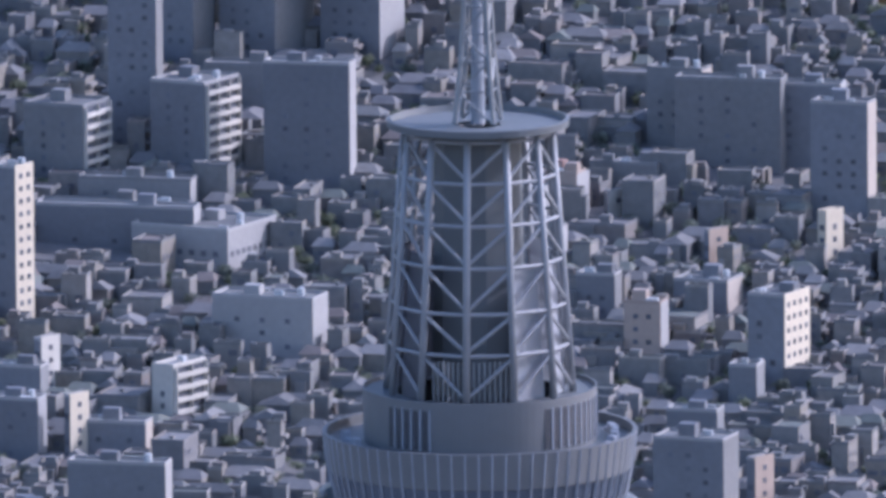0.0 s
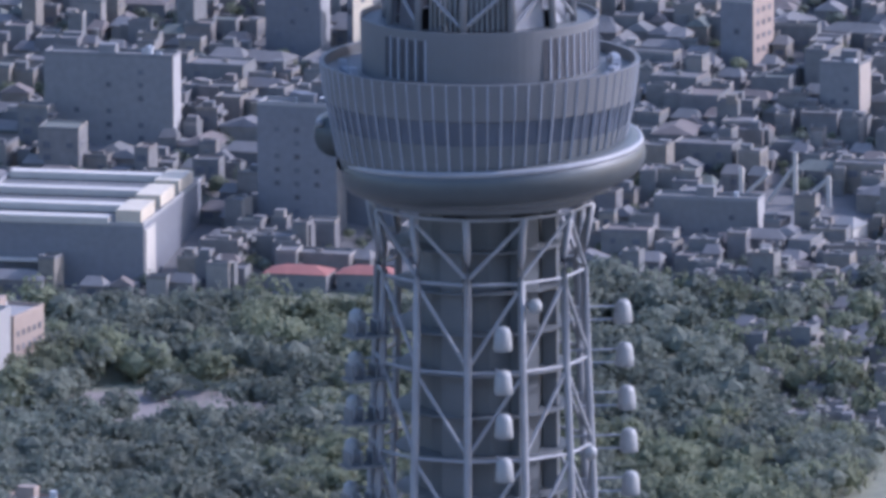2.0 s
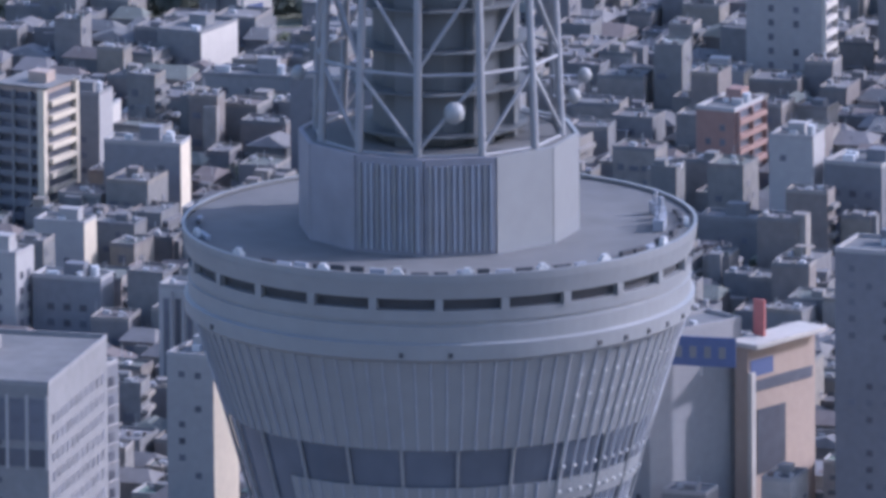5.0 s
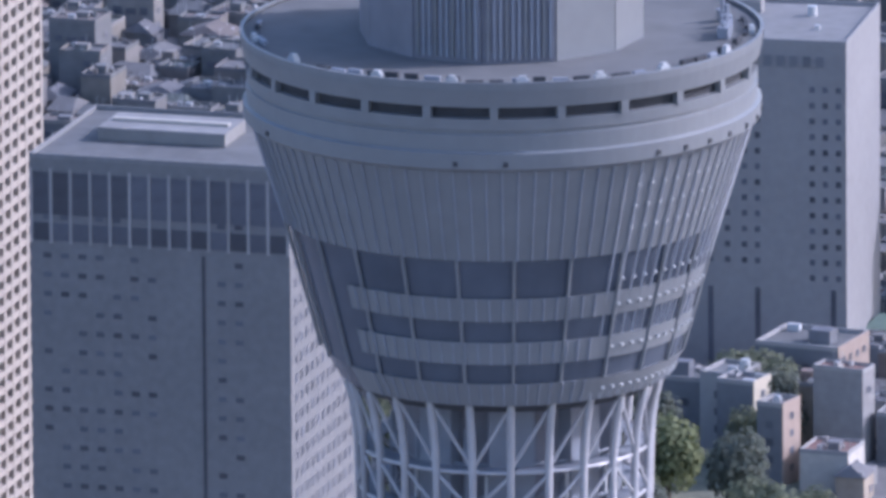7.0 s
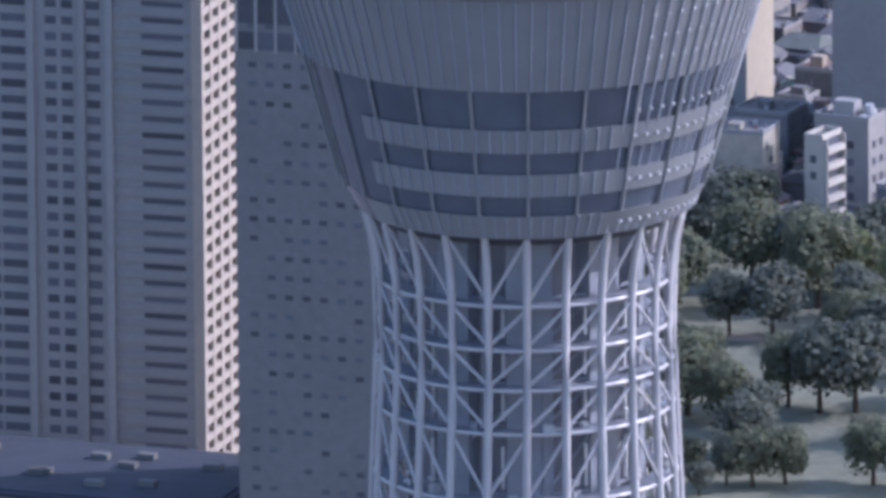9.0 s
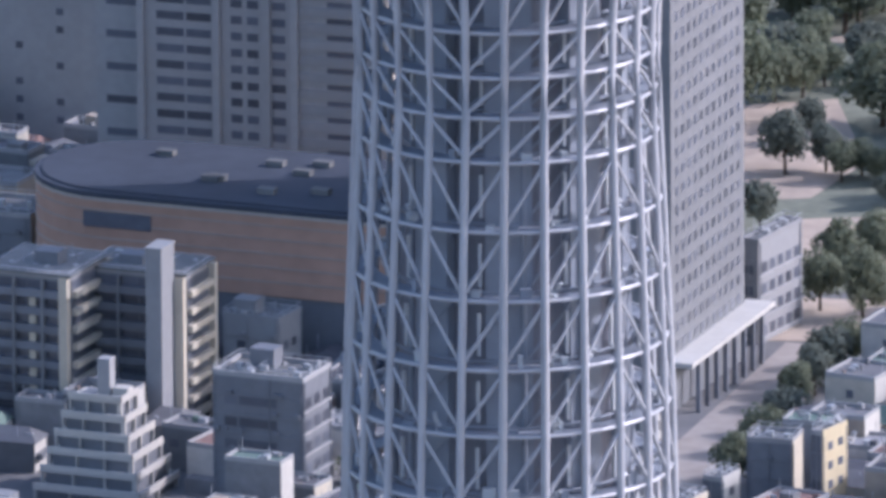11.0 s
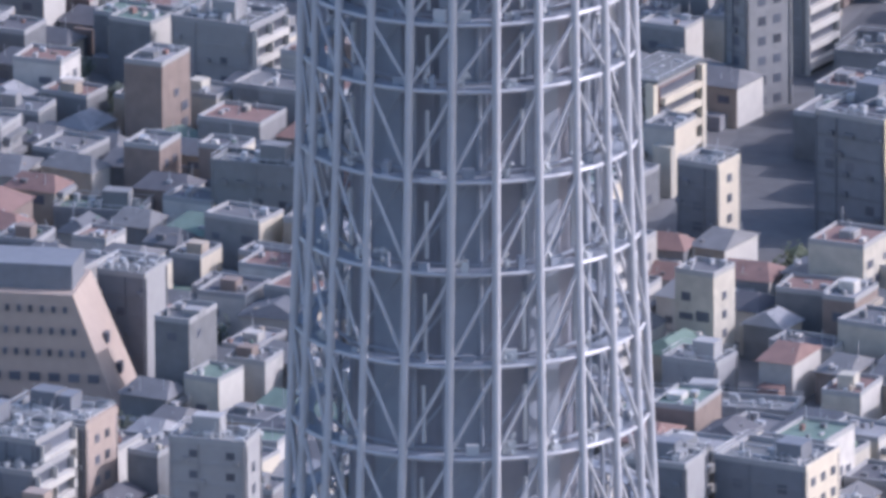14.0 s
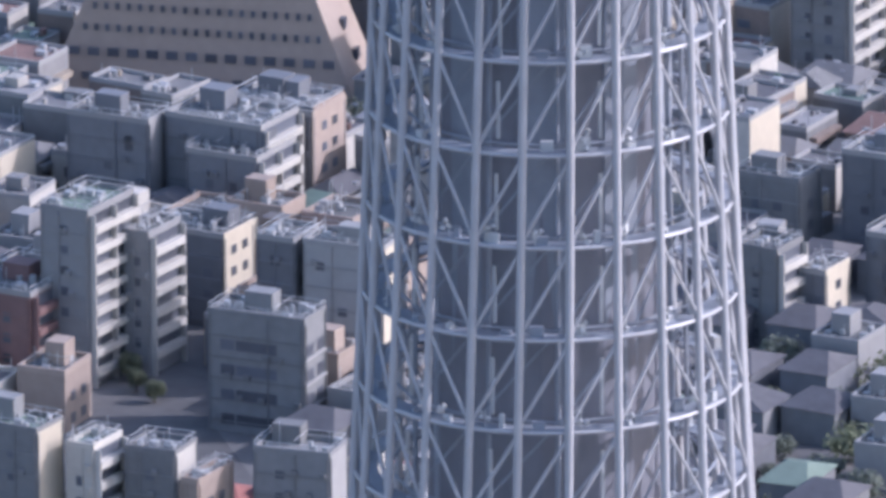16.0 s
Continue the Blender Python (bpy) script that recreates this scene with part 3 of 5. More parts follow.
def shell(x, y, w, d, h, turn, wall, roof, name="apartment_block", label="", clutter=2):
    """Walls, parapet, roof sheet and roof gear. Local x runs along the front, y away from it."""
    b = thing(name, label or f"{WORDS[wall]} city building with {ROOFS[roof]}", "building", "city buildings", (x, y, ground_z(x, y)), turn)
    FOOT.append((x, y, math.hypot(w, d) / 2))
    bm = bmesh.new()
    box(bm, 0, 0, -3, w, d, h + 3)
    part("wall", bm, WALL[wall], b)
    bm = bmesh.new()
    for px, py, sx, sy in ((0, -d / 2 + 0.14, w + 0.1, 0.34), (0, d / 2 - 0.14, w + 0.1, 0.34), (-w / 2 + 0.14, 0, 0.34, d - 0.4), (w / 2 - 0.14, 0, 0.34, d - 0.4)):
        box(bm, px, py, h, sx, sy, 0.85)
    part("parapet", bm, WALL["pale" if wall in ("slate", "maroon", "brick") else wall], b)
    bm = bmesh.new()
    box(bm, 0, 0, h, w - 0.5, d - 0.5, 0.12)
    part("roof", bm, ROOF[roof], b)
    if clutter and w > 8.5 and d > 6:
        piece("stair_head", b, city.uniform(-0.25, 0.25) * w, city.uniform(-0.1, 0.3) * d, h + 0.1, min(4.2, w * 0.4), min(3.6, d * 0.4), city.uniform(2.2, 3.4), WALL[wall])
    if clutter and y < 1110:
        roof_gear(b, w, d, h)
        if y > 0:
            front_trim(b, w, d, h, WALL[wall])
    elif clutter and w > 4 and d > 4:
        for i in range(clutter):
            piece("air_unit", b, city.uniform(-0.4, 0.4) * w, city.uniform(-0.4, 0.4) * d, h + 0.1, city.choice((0.9, 1.6, 2.4)), city.choice((0.8, 1.2)), city.choice((0.8, 1.3)), METAL if city.random() < 0.6 else RADOME)
        if city.random() < 0.35 and w > 7:
            bm = bmesh.new()
            tube(bm, (w * 0.28, d * 0.2, h), (w * 0.28, d * 0.2, h + 2.0), 0.9, 12)
            part("water_tank", bm, RADOME, b)
    return b


def front_windows(b, w, d, h, step=3.3, floor=3.2, ww=1.5, wh=1.4, keep=1.0, margin=1.6):
    n, rows = max(1, int((w - margin) / step)), max(1, int((h - 1.2) / floor))
    for j in range(rows):
        for i in range(n):
            if city.random() < keep:
                piece("window", b, (i - (n - 1) / 2) * step, -d / 2, 1.0 + j * floor, ww, 0.1, wh, WINDOW)


def side_windows(b, w, d, h, step=3.3, floor=3.2, ww=1.5, wh=1.4, keep=1.0, margin=1.6):
    n, rows = max(1, int((d - margin) / step)), max(1, int((h - 1.2) / floor))
    for j in range(rows):
        for i in range(n):
            if city.random() < keep:
                piece("window", b, w / 2, (i - (n - 1) / 2) * step, 1.0 + j * floor, ww, 0.1, wh, WINDOW, 90)


def balcony(x, y, w, d, h, turn, wall, roof):
    b = shell(x, y, w, d, h, turn, wall, roof, label=f"{WORDS[wall]} apartment block with balconies and {ROOFS[roof]}")
    rows = max(2, int(h / 3.0))
    pale = WALL["white" if wall in ("white", "grey", "slate", "ash", "cream", "pale") else wall]
    for j in range(rows):
        z = h - 3.0 * (j + 1) + 0.2
        if z < -1:
            break
        piece("window_band", b, w / 2 + 0.02, 0, z + 1.1, d * 0.84, 0.08, 1.5, WINDOW, 90)
        piece("balcony", b, w / 2 + 0.55, 0, z, d * 0.9, 1.1, 1.15, pale, 90)
    n = max(1, int(d / 5.5))
    for i in range(n + 1):
        piece("party_wall", b, w / 2 + 0.5, (i / n - 0.5) * d * 0.92, 0, 0.25, 1.0, h, pale, 90)
    front_windows(b, w, d, h, step=max(3.2, w / 3), floor=3.0, ww=1.2, keep=0.8)
    return b


def recessed(x, y, w, d, h, turn, wall, roof):
    b = balcony(x, y, w, d, h, turn, wall, roof)
    piece("recess", b, w * 0.06, -d / 2, 0, w * 0.78, 0.2, h * 0.76, WALL["maroon"], label="dark maroon tiled recess")
    return b


def grid(x, y, w, d, h, turn, wall, roof):
    b = shell(x, y, w, d, h, turn, wall, roof)
    front_windows(b, w, d, h, step=3.4)
    side_windows(b, w, d, h, step=3.0)
    return b


def office(x, y, w, d, h, turn, wall, roof):
    b = shell(x, y, w, d, h, turn, wall, roof, "office_block", f"{WORDS[wall]} office block with ribbon windows")
    rows = max(1, int((h - 1) / 3.6))
    for j in range(rows):
        z = 1.2 + j * 3.6
        piece("window_band", b, 0, -d / 2, z, w * 0.42, 0.1, 1.5, WINDOW)
        piece("window_band", b, -w * 0.3, -d / 2, z, w * 0.14, 0.1, 1.5, WINDOW)
        n = max(2, int(d / 3.0))
        for i in range(n):
            piece("window", b, w / 2, (i - (n - 1) / 2) * (d * 0.92 / n), z, d * 0.62 / n, 0.1, 1.8, WINDOW, 90)
        piece("sill_band", b, w / 2 + 0.1, 0, z - 0.5, d * 0.98, 0.3, 0.35, WALL["pale"], 90)
    return b


def boxed(x, y, w, d, h, turn, wall, roof):
    """A dark block with a tall pale box on its roof."""
    b = shell(x, y, w + 3, d, h * 0.62, turn, "slate", roof, label="slate-grey block with a tall pale box on its roof", clutter=0)
    piece("roof_box", b, 0, 0, h * 0.62 + 0.3, w, d * 0.8, h * 0.38, WALL[wall], label="pale metal roof box")
    front_windows(b, w, d, h * 0.62, step=3.4, keep=0.6)
    return b


def plain(x, y, w, d, h, turn, wall, roof):
    b = shell(x, y, w, d, h, turn, wall, roof)
    if h > 6:
        # Sunward panel, mostly paler than the front: sunlight put into its colour.
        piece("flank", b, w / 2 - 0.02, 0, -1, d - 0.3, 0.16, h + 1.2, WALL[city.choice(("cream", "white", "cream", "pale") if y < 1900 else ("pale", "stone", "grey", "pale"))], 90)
        front_windows(b, w, d, h, step=max(3.4, w / 4), keep=0.55, ww=1.3, wh=1.2)
        side_windows(b, w, d, h, step=3.6, keep=0.7, ww=1.2)
    return b


def windows(x, y, w, d, h, turn, wall, roof):
    b = shell(x, y, w, d, h, turn, wall, roof, label="pale apartment slab with a column of small windows")
    rows = int(h / 3.1)
    for j in range(rows):
        for px in (-w * 0.18, w * 0.3):
            piece("window", b, px, -d / 2, 1 + 3.1 * j, 1.3, 0.1, 1.1, WINDOW)
    side_windows(b, w, d, h)
    return b


def gallery_block(x, y, w, d, h, turn, wall, roof):
    """A block with access galleries on the front and balconies on the flank, between cream end piers."""
    b = shell(x, y, w, d, h, turn, wall, roof, label=f"{WORDS[wall]} apartment tower with galleries and cream end piers")
    rows = int(h / 2.95)
    for j in range(rows):
        z = h - 2.95 * (j + 1)
        # Slate front rails, cream flank balconies: shade and sun are in the colours.
        piece("window_band", b, -w * 0.02, -d / 2 - 0.02, z + 1.15, w * 0.9, 0.08, 1.5, WINDOW)
        piece("gallery_rail", b, -w * 0.02, -d / 2 - 0.5, z, w * 0.9, 1.0, 1.3, WALL["slate"])
        piece("window_band", b, w / 2 + 0.02, 0, z + 1.15, d * 0.86, 0.08, 1.5, WINDOW, 90)
        piece("balcony", b, w / 2 + 0.5, 0, z, d * 0.88, 1.0, 1.1, WALL["cream"], 90)
    for px in (-w * 0.47, -w * 0.15, w * 0.2):
        piece("fin_wall", b, px, -d / 2 - 0.6, 0, 0.4, 1.3, h, WALL["grey"])
    piece("end_pier", b, w / 2 - 0.7, -d / 2 - 0.5, 0, 1.5, 1.4, h + 0.6, WALL["cream"])
    piece("end_pier", b, w / 2 + 0.4, d / 2 - 0.8, 0, 1.4, 1.2, h + 0.6, WALL["cream"])
    piece("roof_eave", b, 0, 0, h + 0.86, w + 1.2, d + 1.2, 0.3, ROOF["grey"])
    return b


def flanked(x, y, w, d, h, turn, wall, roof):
    """Front darkened for shade, windowed flank brightened for sun, both by colour."""
    b = shell(x, y, w, d, h, turn, "slate", roof, label=f"city building with shade in its slate front and sun in its {WORDS[wall]} flank")
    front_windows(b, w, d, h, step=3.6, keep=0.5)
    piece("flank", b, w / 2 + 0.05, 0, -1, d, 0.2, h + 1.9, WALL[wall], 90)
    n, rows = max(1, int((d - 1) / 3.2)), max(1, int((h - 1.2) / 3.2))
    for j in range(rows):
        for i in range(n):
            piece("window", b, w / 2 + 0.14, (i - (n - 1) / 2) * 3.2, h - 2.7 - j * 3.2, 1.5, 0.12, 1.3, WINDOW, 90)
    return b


def store(x, y, w, d, h, turn, wall, roof):
    """A shop with an overhanging white roof slab, a dark strip and a tall dark opening."""
    b = shell(x, y, w, d, h, turn, wall, roof, "department_store", "pinkish store with an overhanging white roof slab", 2)
    piece("roof_slab", b, 0.6, 0, h + 0.9, d + 1.5, w + 4, 0.9, WALL["white"], 90)
    piece("dark_strip", b, w / 2 + 0.05, 0.5, h - 8.0, d * 0.86, 0.2, 2.2, WINDOW, 90)
    piece("blue_panel", b, w / 2 + 0.05, -d * 0.3, h - 5.0, d * 0.34, 0.2, 3.2, ROOF_BLUE, 90)
    piece("opening", b, w / 2 + 0.05, -d * 0.16, h - 24, d * 0.42, 0.2, 12.5, WINDOW, 90)
    piece("corner_pier", b, w / 2 + 0.4, -d * 0.47, -1, 1.2, 1.0, h - 3, WALL["white"], 90)
    return b


def dots(x, y, w, d, h, turn, wall, roof):
    b = shell(x, y, w, d, h, turn, wall, roof, "hotel", "tall pale hotel slab with small dark windows and roof lettering bars")
    for j in range(13):
        for px in (-w * 0.02, w * 0.045, w * 0.11, w * 0.16, w * 0.37, w * 0.42, w * 0.47):
            if j < 12 or px > w * 0.3:
                piece("window", b, px, -d / 2, h - 9 - 2.95 * j, 1.0, 0.1, 1.1, WINDOW)
    for px in (-w * 0.02, w * 0.16, w * 0.45):
        piece("dark_strip", b, px, -d / 2, 0, 1.0, 0.1, h - 46, WINDOW)
    for i in range(5):
        piece("lettering_bar", b, w * (0.2 + 0.05 * i), -d / 2 - 0.1, h - 4.2, 1.5, 0.2, 2.0, WALL["slate"])
    return b


def ribs(x, y, w, d, h, turn, wall, roof):
    b = shell(x, y, w, d, h, turn, wall, roof, "office_block", "pale office block with tall vertical ribs")
    n = int(w / 2.4)
    for i in range(n):
        piece("glass_strip", b, (i - (n - 1) / 2) * 2.4, -d / 2, 1.5, 1.2, 0.1, h - 3.5, WINDOW)
        piece("rib", b, (i - (n - 1) / 2) * 2.4 + 1.2, -d / 2 - 0.2, 0, 0.5, 0.6, h - 0.5, WALL["pale"])
    return b


def sign(x, y, w, d, h, turn, wall, roof):
    b = shell(x, y, w + 5, d, h * 0.3, turn, wall, roof, clutter=0, label="grey city building carrying a tall rooftop billboard")
    o = piece("billboard", b, w / 2 + 1.2, 0, h * 0.3 + 0.6, d * 0.95, 0.6, h * 0.7, WALL["white"], 90, "white rooftop billboard with dim red and blue fields")
    for py in (-d * 0.3, d * 0.3):
        piece("strut", b, w / 2, py, h * 0.3, 2.0, 0.25, h * 0.6, METAL)
    piece("print_field", b, w / 2 + 1.55, d * 0.12, h * 0.7, d * 0.4, 0.12, h * 0.16, WALL["brick"], 90)
    piece("print_field", b, w / 2 + 1.55, -d * 0.1, h * 0.42, d * 0.5, 0.12, h * 0.12, ROOF_BLUE, 90)
    return b


def house(x, y, w, d, h, turn, wall, roof):
    b = thing("house", f"{WORDS[wall]} town house with {ROOFS[roof].replace('flat', 'pitched')}", "house", "town houses", (x, y, ground_z(x, y)), turn)
    FOOT.append((x, y, math.hypot(w, d) / 2))
    bm = bmesh.new()
    box(bm, 0, 0, -1, w, d, h * 0.72 + 1)
    part("wall", bm, WALL[wall], b)
    bm = bmesh.new()
    t, e = h * 0.72, 0.4
    v = [bm.verts.new(p) for p in ((-w / 2 - e, -d / 2 - e, t), (w / 2 + e, -d / 2 - e, t), (w / 2 + e, d / 2 + e, t), (-w / 2 - e, d / 2 + e, t), (-w * 0.22, 0, h), (w * 0.22, 0, h))]
    for f in ((0, 1, 5, 4), (1, 2, 5), (2, 3, 4, 5), (3, 0, 4), (3, 2, 1, 0)):
        bm.faces.new([v[i] for i in f])
    part("roof", bm, ROOF[roof], b)
    front_windows(b, w, d, h * 0.72, step=2.8, floor=2.8, ww=1.3, wh=1.1, keep=0.8)
    side_windows(b, w, d, h * 0.72, step=3.0, floor=2.8, ww=1.2, wh=1.1, keep=0.7)
    return b


def exhibition_hall(x, y, w, d, h, turn):
    """A deep low hall, its roof framed and crossed by raised white strips."""
    b = shell(x, y, w, d, h, turn, "slate", "grey", "exhibition_hall", "low slate-grey hall with raised white roof strips", 0)
    for k, fy in enumerate((-0.47, -0.2, 0.12, 0.46)):
        piece("roof_strip", b, -w * 0.08, fy * d, h + 0.3, w * 0.8, 4.2, 1.6, WALL["white"])
    for fy in (-0.34, 0.0, 0.32):
        piece("roof_wedge", b, w * 0.41, fy * d, h + 0.3, w * 0.13, d * 0.24, 3.0, WALL["cream"])
    piece("gable", b, w / 2 + 0.1, -d * 0.4, -1, 0.6, d * 0.16, h, WALL["white"])
    piece("canopy", b, -w * 0.1, -d / 2 - 2.0, 3.0, w * 0.3, 3.0, 0.5, WALL["white"])
    return b


ROOF_BLUE = material("blue_sign_paint", (0.09, 0.125, 0.25), 0.6)
SIGN_RED = material("red_sign_paint", (0.42, 0.15, 0.14), 0.6)
SAND = material("sandy_ground", (0.44, 0.36, 0.28), 0.95, 0, 0.25, 0.2, 0.04)
ASPHALT = material("street_asphalt", (0.12, 0.12, 0.12), 0.9, 0, 0.25, 0.3, 0.04)
MALL_ROOF = material("dark_membrane_roof", (0.05, 0.06, 0.08), 0.8, 0, 0.2, 0.3, 0.04)
ORANGE = material("terracotta_cladding", (0.42, 0.27, 0.20), 0.8, 0, 0.15, 0.3, 0.03)

# -- the tall pair and the arcade behind the tower's foot --
T = shell(-32.0, 1157.7, 43.0, 34.0, 150, -18.7, "pale", "grey", "tower_block", "very tall pale apartment tower with a cream gridded flank")
for j in range(52):
    z = 1.5 + 2.85 * j
    for px, ww in ((-15.6, 4.9), (-10.5, 4.4), (-3.8, 2.0), (-0.9, 2.0), (3.7, 2.4)):
        piece("window", T, px, -17, z, ww, 0.1, 1.35, WINDOW)
    piece("window_band", T, 16.0, -17, z + 1.2, 7.4, 0.1, 0.9, WINDOW)
    piece("corner_balcony", T, 14.0, -17.1, z - 0.5, 14.2, 0.3, 1.5, WALL["ash"])
    if j % 2:
        piece("wing_window", T, -26.5, -10, z, 6.0, 0.1, 1.3, WINDOW)
    piece("balcony_rail", T, 22.0, 0, z - 0.2, 33, 1.9, 1.25, WALL["stone"], 90)
    piece("flank_window", T, 21.6, 0, z + 1.05, 33, 0.4, 1.6, WINDOW, 90)
for i in range(8):
    piece("flank_pier", T, 22.1, -16.6 + 4.7 * i, 0, 1.3, 1.9, 150, WALL["stone"], 90)
piece("left_wing", T, -26.4, 0, -1, 9.8, 20, 148, WALL["pale"], label="pale grey recessed wing")
for px in (-20.8, -7.3, 1.7, 6.6):
    piece("front_pier", T, px, -17.3, 0, 1.2, 0.7, 150, WALL["pale"])
T = shell(15.6, 1058.45, 44.8, 37.0, 121, -19.7, "grey", "grey", "office_tower", "tall grey office tower with glazed top and white canopy", 0)
for j in range(33):
    z = 10 + 3.25 * j
    for i in range(11):
        piece("window", T, 22.4, -15.5 + 3.1 * i, z, 1.5, 0.1, 1.6, WINDOW, 90)
    for i in range(9):
        if city.random() < 0.72:
            piece("window", T, -19.4 + 3.0 * i + (9 if i > 6 else 0), -18.5, z, 1.4, 0.1, 0.9, WINDOW)
for i in range(13):
    piece("crown_glass", T, -20.4 + 3.4 * i, -18.5, 111.6, 2.9, 0.14, 7.2, WINDOW)
    piece("crown_glass", T, -20.4 + 3.4 * i, -18.5, 107.2, 2.9, 0.14, 3.0, WINDOW)
for i in range(14):
    piece("crown_mullion", T, -22.1 + 3.4 * i, -18.6, 106.8, 0.45, 0.3, 12.6, WALL["pale"])
piece("roof_frame", T, -4, 2, 121.2, 22, 12, 2.2, ROOF["pale"])
piece("roof_frame", T, -4, 2, 123.4, 20, 1.4, 0.5, WALL["white"])
piece("joint", T, 7.5, -18.55, 0, 0.5, 0.2, 106, WINDOW)
piece("canopy", T, 24.4, 0, 8.6, 42, 5.0, 0.8, WALL["white"], 90, "white entrance canopy")
for i in range(8):
    piece("canopy_column", T, 26.2, -16 + 4.6 * i, -1, 0.7, 0.7, 9.7, WALL["slate"])
piece("podium_glass", T, 0, -18.6, 0.5, 36, 0.3, 7.2, WINDOW)

mall = thing("shopping_arcade", "low rounded shopping arcade with terracotta walls and a dark flat roof", "building", "city buildings", (-41, 1083, 0), -21.5)
FOOT += [(-60, 1091, 20), (-41, 1083, 20), (-26, 1077, 19), (-62, 1064, 8), (-42, 1057, 8)]


def stadium(bm, w, d, z0, z1, n=16):
    """An upright block with a rounded left end."""
    pts = [(w / 2, -d / 2), (w / 2, d / 2)] + [(-w / 2 + d / 2 - d / 2 * math.sin(math.pi * i / n), d / 2 * math.cos(math.pi * i / n)) for i in range(n + 1)]
    a, b = [bm.verts.new((px, py, z0)) for px, py in pts], [bm.verts.new((px, py, z1)) for px, py in pts]
    for i in range(len(pts)):
        j = (i + 1) % len(pts)
        bm.faces.new((a[i], a[j], b[j], b[i]))
    bm.faces.new(b)
    bm.faces.new(a[::-1])


for name, w, d, z0, z1, mat in (("wall", 68, 36, 12.9, 27.0, ORANGE), ("base", 67.4, 35.4, -2, 12.9, WALL["slate"]), ("parapet", 68.6, 36.6, 27.0, 27.8, MALL_ROOF), ("roof", 66, 34, 27.8, 28.1, MALL_ROOF)):
    bm = bmesh.new()
    stadium(bm, w, d, z0, z1)
    part(name, bm, mat, mall)
for i, z in enumerate((15.2, 17.6, 20.0, 22.4, 24.7)):
    bm = bmesh.new()
    stadium(bm, 68.3, 36.3, z, z + 0.3)
    part("band_course", bm, WALL["tan"], mall)
piece("upper_glazing", mall, -13.5, -18.1, 22.0, 12, 0.3, 2.6, WINDOW)
bm = bmesh.new()
stadium(bm, 68.7, 36.7, 26.4, 26.95)
part("coping", bm, WALL["stone"], mall)
for i in range(7):
    piece("shop_window", mall, -15 + 7 * i, -17.7, 0.5, 5.0, 0.3, 3.2, WINDOW)
for i in range(9):
    piece("air_unit", mall, city.uniform(-18, 30), city.uniform(-12, 12), 28.1, 3, 2, 1.0, ROOF["grey"])

# -- the slanted office beside the lower shaft --
S = thing("slanted_office", "pinkish tiled office with sloping ends and rows of small windows", "building", "city buildings", (-104.9, 762.0, 0), -8.4)
FOOT.append((-104.9, 762.0, 27))
bm = bmesh.new()
wb, wt, dd, hh = 24.0, 15.9, 8.0, 18.4
v = [bm.verts.new(p) for p in ((-wb, -dd, -1), (wb, -dd, -1), (wb, dd, -1), (-wb, dd, -1), (-wt, -dd + 2.5, hh), (wt, -dd + 2.5, hh), (wt, dd, hh), (-wt, dd, hh))]
for f in ((0, 1, 5, 4), (1, 2, 6, 5), (2, 3, 7, 6), (3, 0, 4, 7), (4, 5, 6, 7), (3, 2, 1, 0)):
    bm.faces.new([v[i] for i in f])
part("wall", bm, WALL["pink"], S)
piece("roof_house", S, 0, 1.5, hh, 2 * wt - 1.2, 9.0, 3.8, WALL["slate"])
for j, (z, n, ww, wh) in enumerate(((15.9, 18, 0.6, 1.0), (12.7, 20, 0.6, 1.0), (9.5, 22, 0.6, 1.0), (5.8, 14, 1.7, 1.2), (2.3, 12, 1.8, 1.0))):
    half = wb - (wb - wt) * z / hh - 2.2
    for i in range(n):
        piece("window", S, (2 * i / (n - 1) - 1) * half, -dd + 2.5 * (z + 0.5) / hh - 0.02, z - 0.2, ww, 0.5, wh, WINDOW)
for z in (5.0, 9.5):
    piece("end_window", S, wb - (wb - wt) * z / hh - 0.3, 1.0, z, 0.8, 1.6, 1.6, WINDOW)

# -- the terraced white apartment house --
Z = thing("terraced_apartments", "white terraced apartment house stepping back floor by floor", "building", "city buildings", (-61.0, 988.2, 0), -22.9)
FOOT += [(-61.0, 988.2, 15), (-58.0, 966.0, 12), (-66, 970, 8), (-50, 972, 10), (-60, 950, 9), (-47, 958, 8)]
for k in range(6):
    w, d, z = 18.9 - 1.9 * k, 15.7 - 1.7 * k, 2.72 * k - 1
    cx, cy = -0.55 * k + 0.25 * k, 0.55 * k
    piece("storey", Z, cx, cy, z, w - 1.4, d - 1.4, 2.8, WALL["slate"])
    piece("terrace_slab", Z, cx, cy, z + 2.45, w, d, 0.35, WALL["white"])
    for sx, sy, px, py in ((w, 0.3, cx, cy - d / 2 + 0.15), (0.3, d, cx + w / 2 - 0.15, cy)):
        piece("terrace_wall", Z, px, py, z + 2.8, sx, sy, 0.9, WALL["white"])
    for i in range(4):
        piece("divider", Z, cx + (i / 3 - 0.5) * (w - 0.5), cy - d / 2 + 0.5, z, 0.3, 0.7, 2.5, WALL["white"])
    for i in range(3):
        piece("divider", Z, cx + w / 2 - 0.5, cy + (i / 2 - 0.5) * (d - 0.6), z, 0.7, 0.35, 2.5, WALL["white"])
piece("stair_head", Z, -1.2, 3.2, 15.0, 2.2, 2.2, 6.5, WALL["pale"])
piece("stair_head", Z, 1.8, 3.0, 15.0, 2.6, 2.4, 2.0, WALL["white"])

